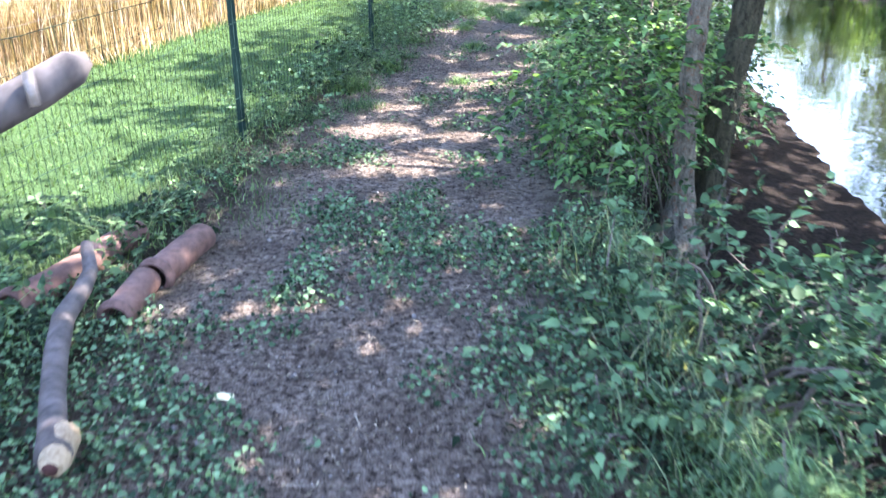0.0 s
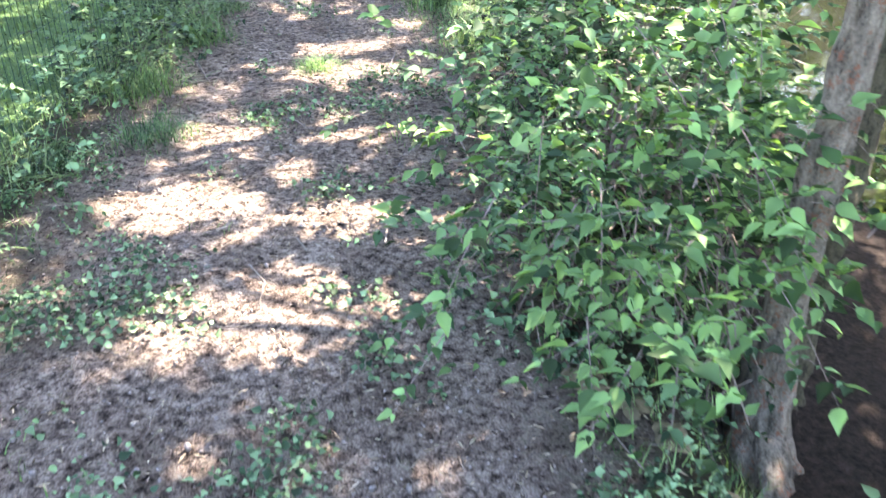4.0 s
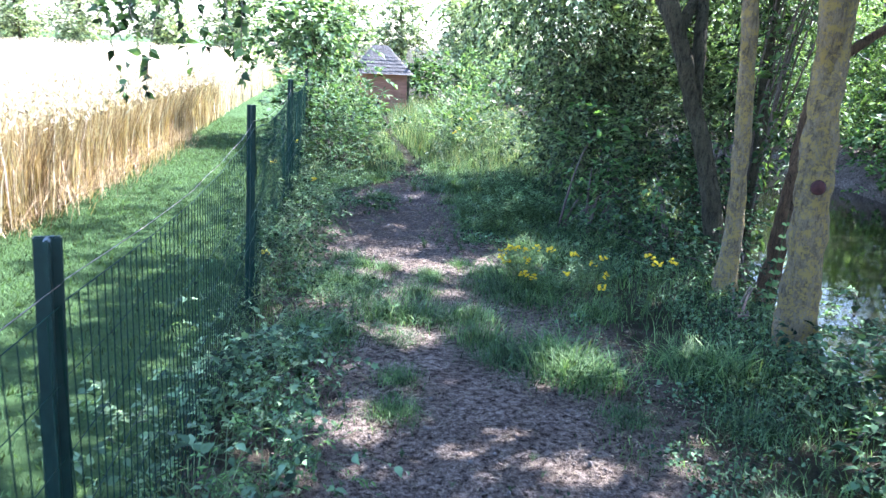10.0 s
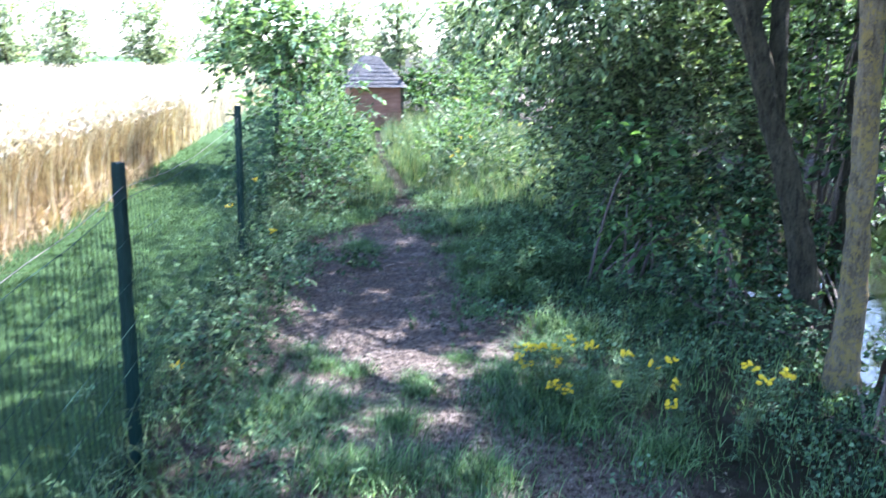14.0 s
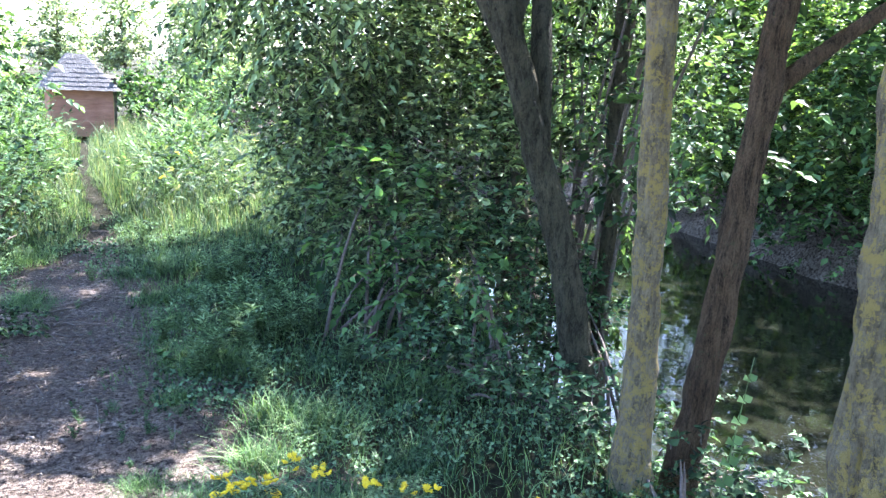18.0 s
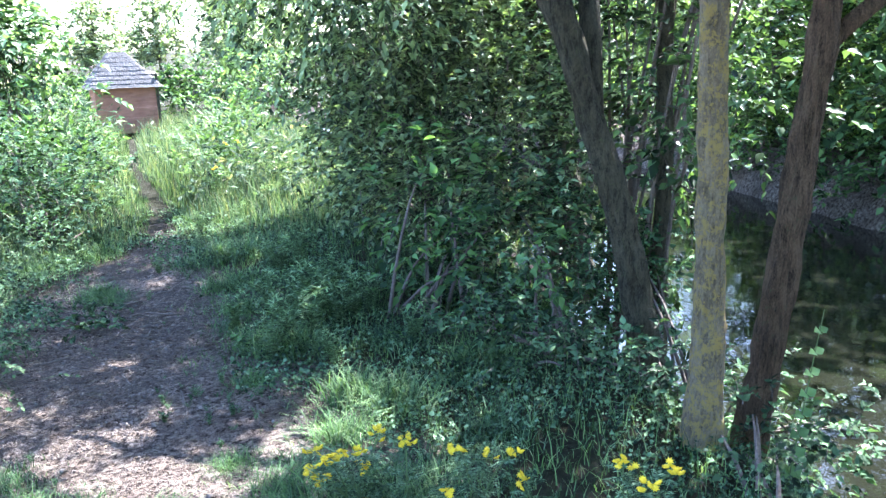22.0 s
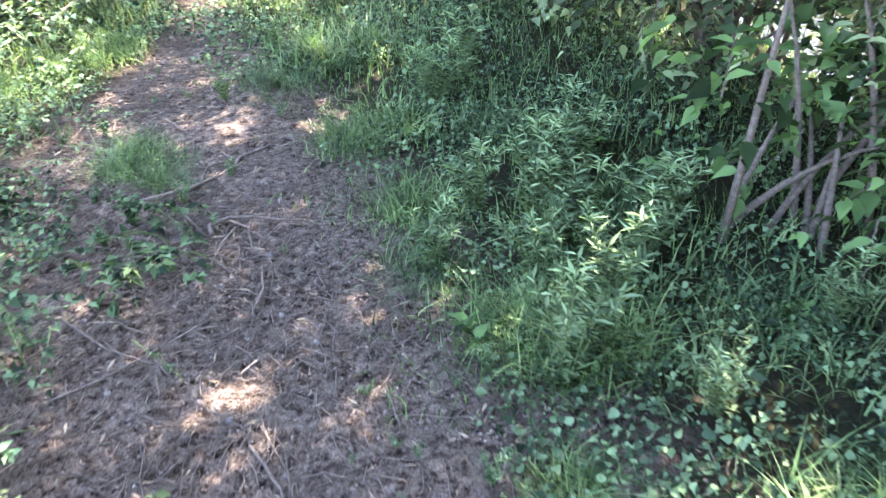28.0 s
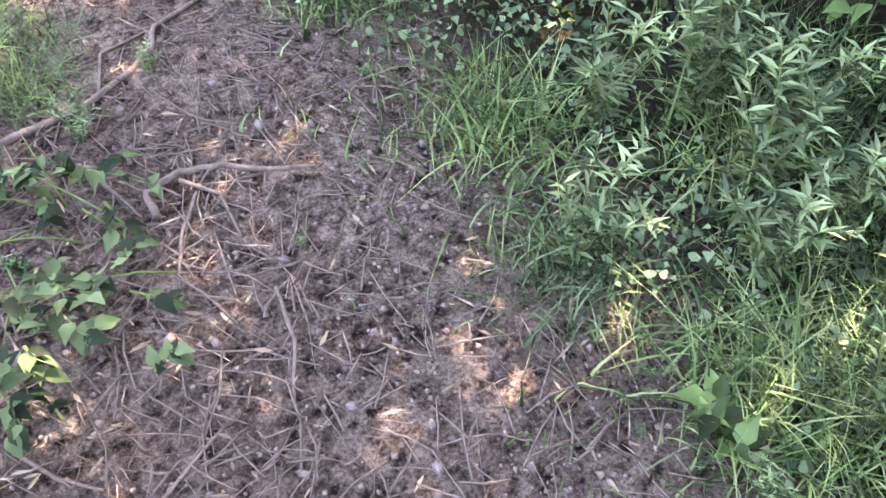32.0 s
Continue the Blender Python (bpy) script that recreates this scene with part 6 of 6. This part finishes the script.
stick([(0.72, 6.16), (0.72, 5.85), (0.69, 5.5)], 0.01)
stick([(-0.02, 6.39), (0.06, 6.23)], 0.008)
stick([(-0.65, 7.33), (-0.57, 6.93)], 0.006)
stick([(-0.22, 5.1), (-0.17, 4.98), (-0.19, 4.86)], 0.006)
stick([(-0.05, 5.25), (0.01, 5.03)], 0.007)

# mossy bank edge by the slim tree
gs = random.Random(8)
for k in range(7):
    x, y, r = gs.uniform(0.66, 0.98), 3.55 + 0.13 * k, gs.uniform(0.05, 0.085)
    t = Builder().grid(lambda u, v, r=r, k=k: Vector((math.sin(math.pi * v) * math.cos(2 * math.pi * u), math.sin(math.pi * v) * math.sin(2 * math.pi * u), -0.7 * math.cos(math.pi * v))) * r * (1 + 0.35 * noise.noise((math.cos(6.28 * u) * 1.3 + k, v * 2.5, math.sin(6.28 * u) * 1.3))), 16, 10, True)
    s = part("bank_stone", t, M_STONE)
    s.location = (x, y, ground_z(x, y) - 0.025)
    tagged(s, "yellowish mossy stone in the eroded bank edge", "stone", "stones in the bank edge")
pp = thing("paper_scrap", -0.74, 2.26, 0.02, "small pale yellow scrap lying on the earth", "litter")
part("sheet", Builder().grid(lambda u, v: ((u - 0.5) * 0.06, (v - 0.5) * 0.04, 0.004 * math.sin(u * 5) + 0.004), 6, 4), M_PAPER, pp)

# climbing shoot with paired leaves by the slender trunk
vine = thing("climbing_shoot", 3.0, 11.5, ground_z(3.0, 11.5), "climbing shoot with paired round light green leaves", "vine")
vc = bezier((0, 0, -0.02), (0.03, -0.02, 0.35), (0.04, -0.06, 0.72), 10)
part("stem", Builder().tube(vc, [0.004 - 0.0003 * i for i in range(10)], 6), M_STEM, vine)
for i in range(9):
    for sg in (-1, 1):
        lf = leaves(np.array([tuple(vc[i])]), np.array([(sg, -0.2, 0.25)]), np.array([(0.0, -0.6, 0.8)]), np.array([0.062 - 0.003 * i]), LEAF6 * np.array([1.4, 1, 1]), LEAF6_F)
        part("leaf", lf, M_LEAF_HAZEL, vine, smooth=False)
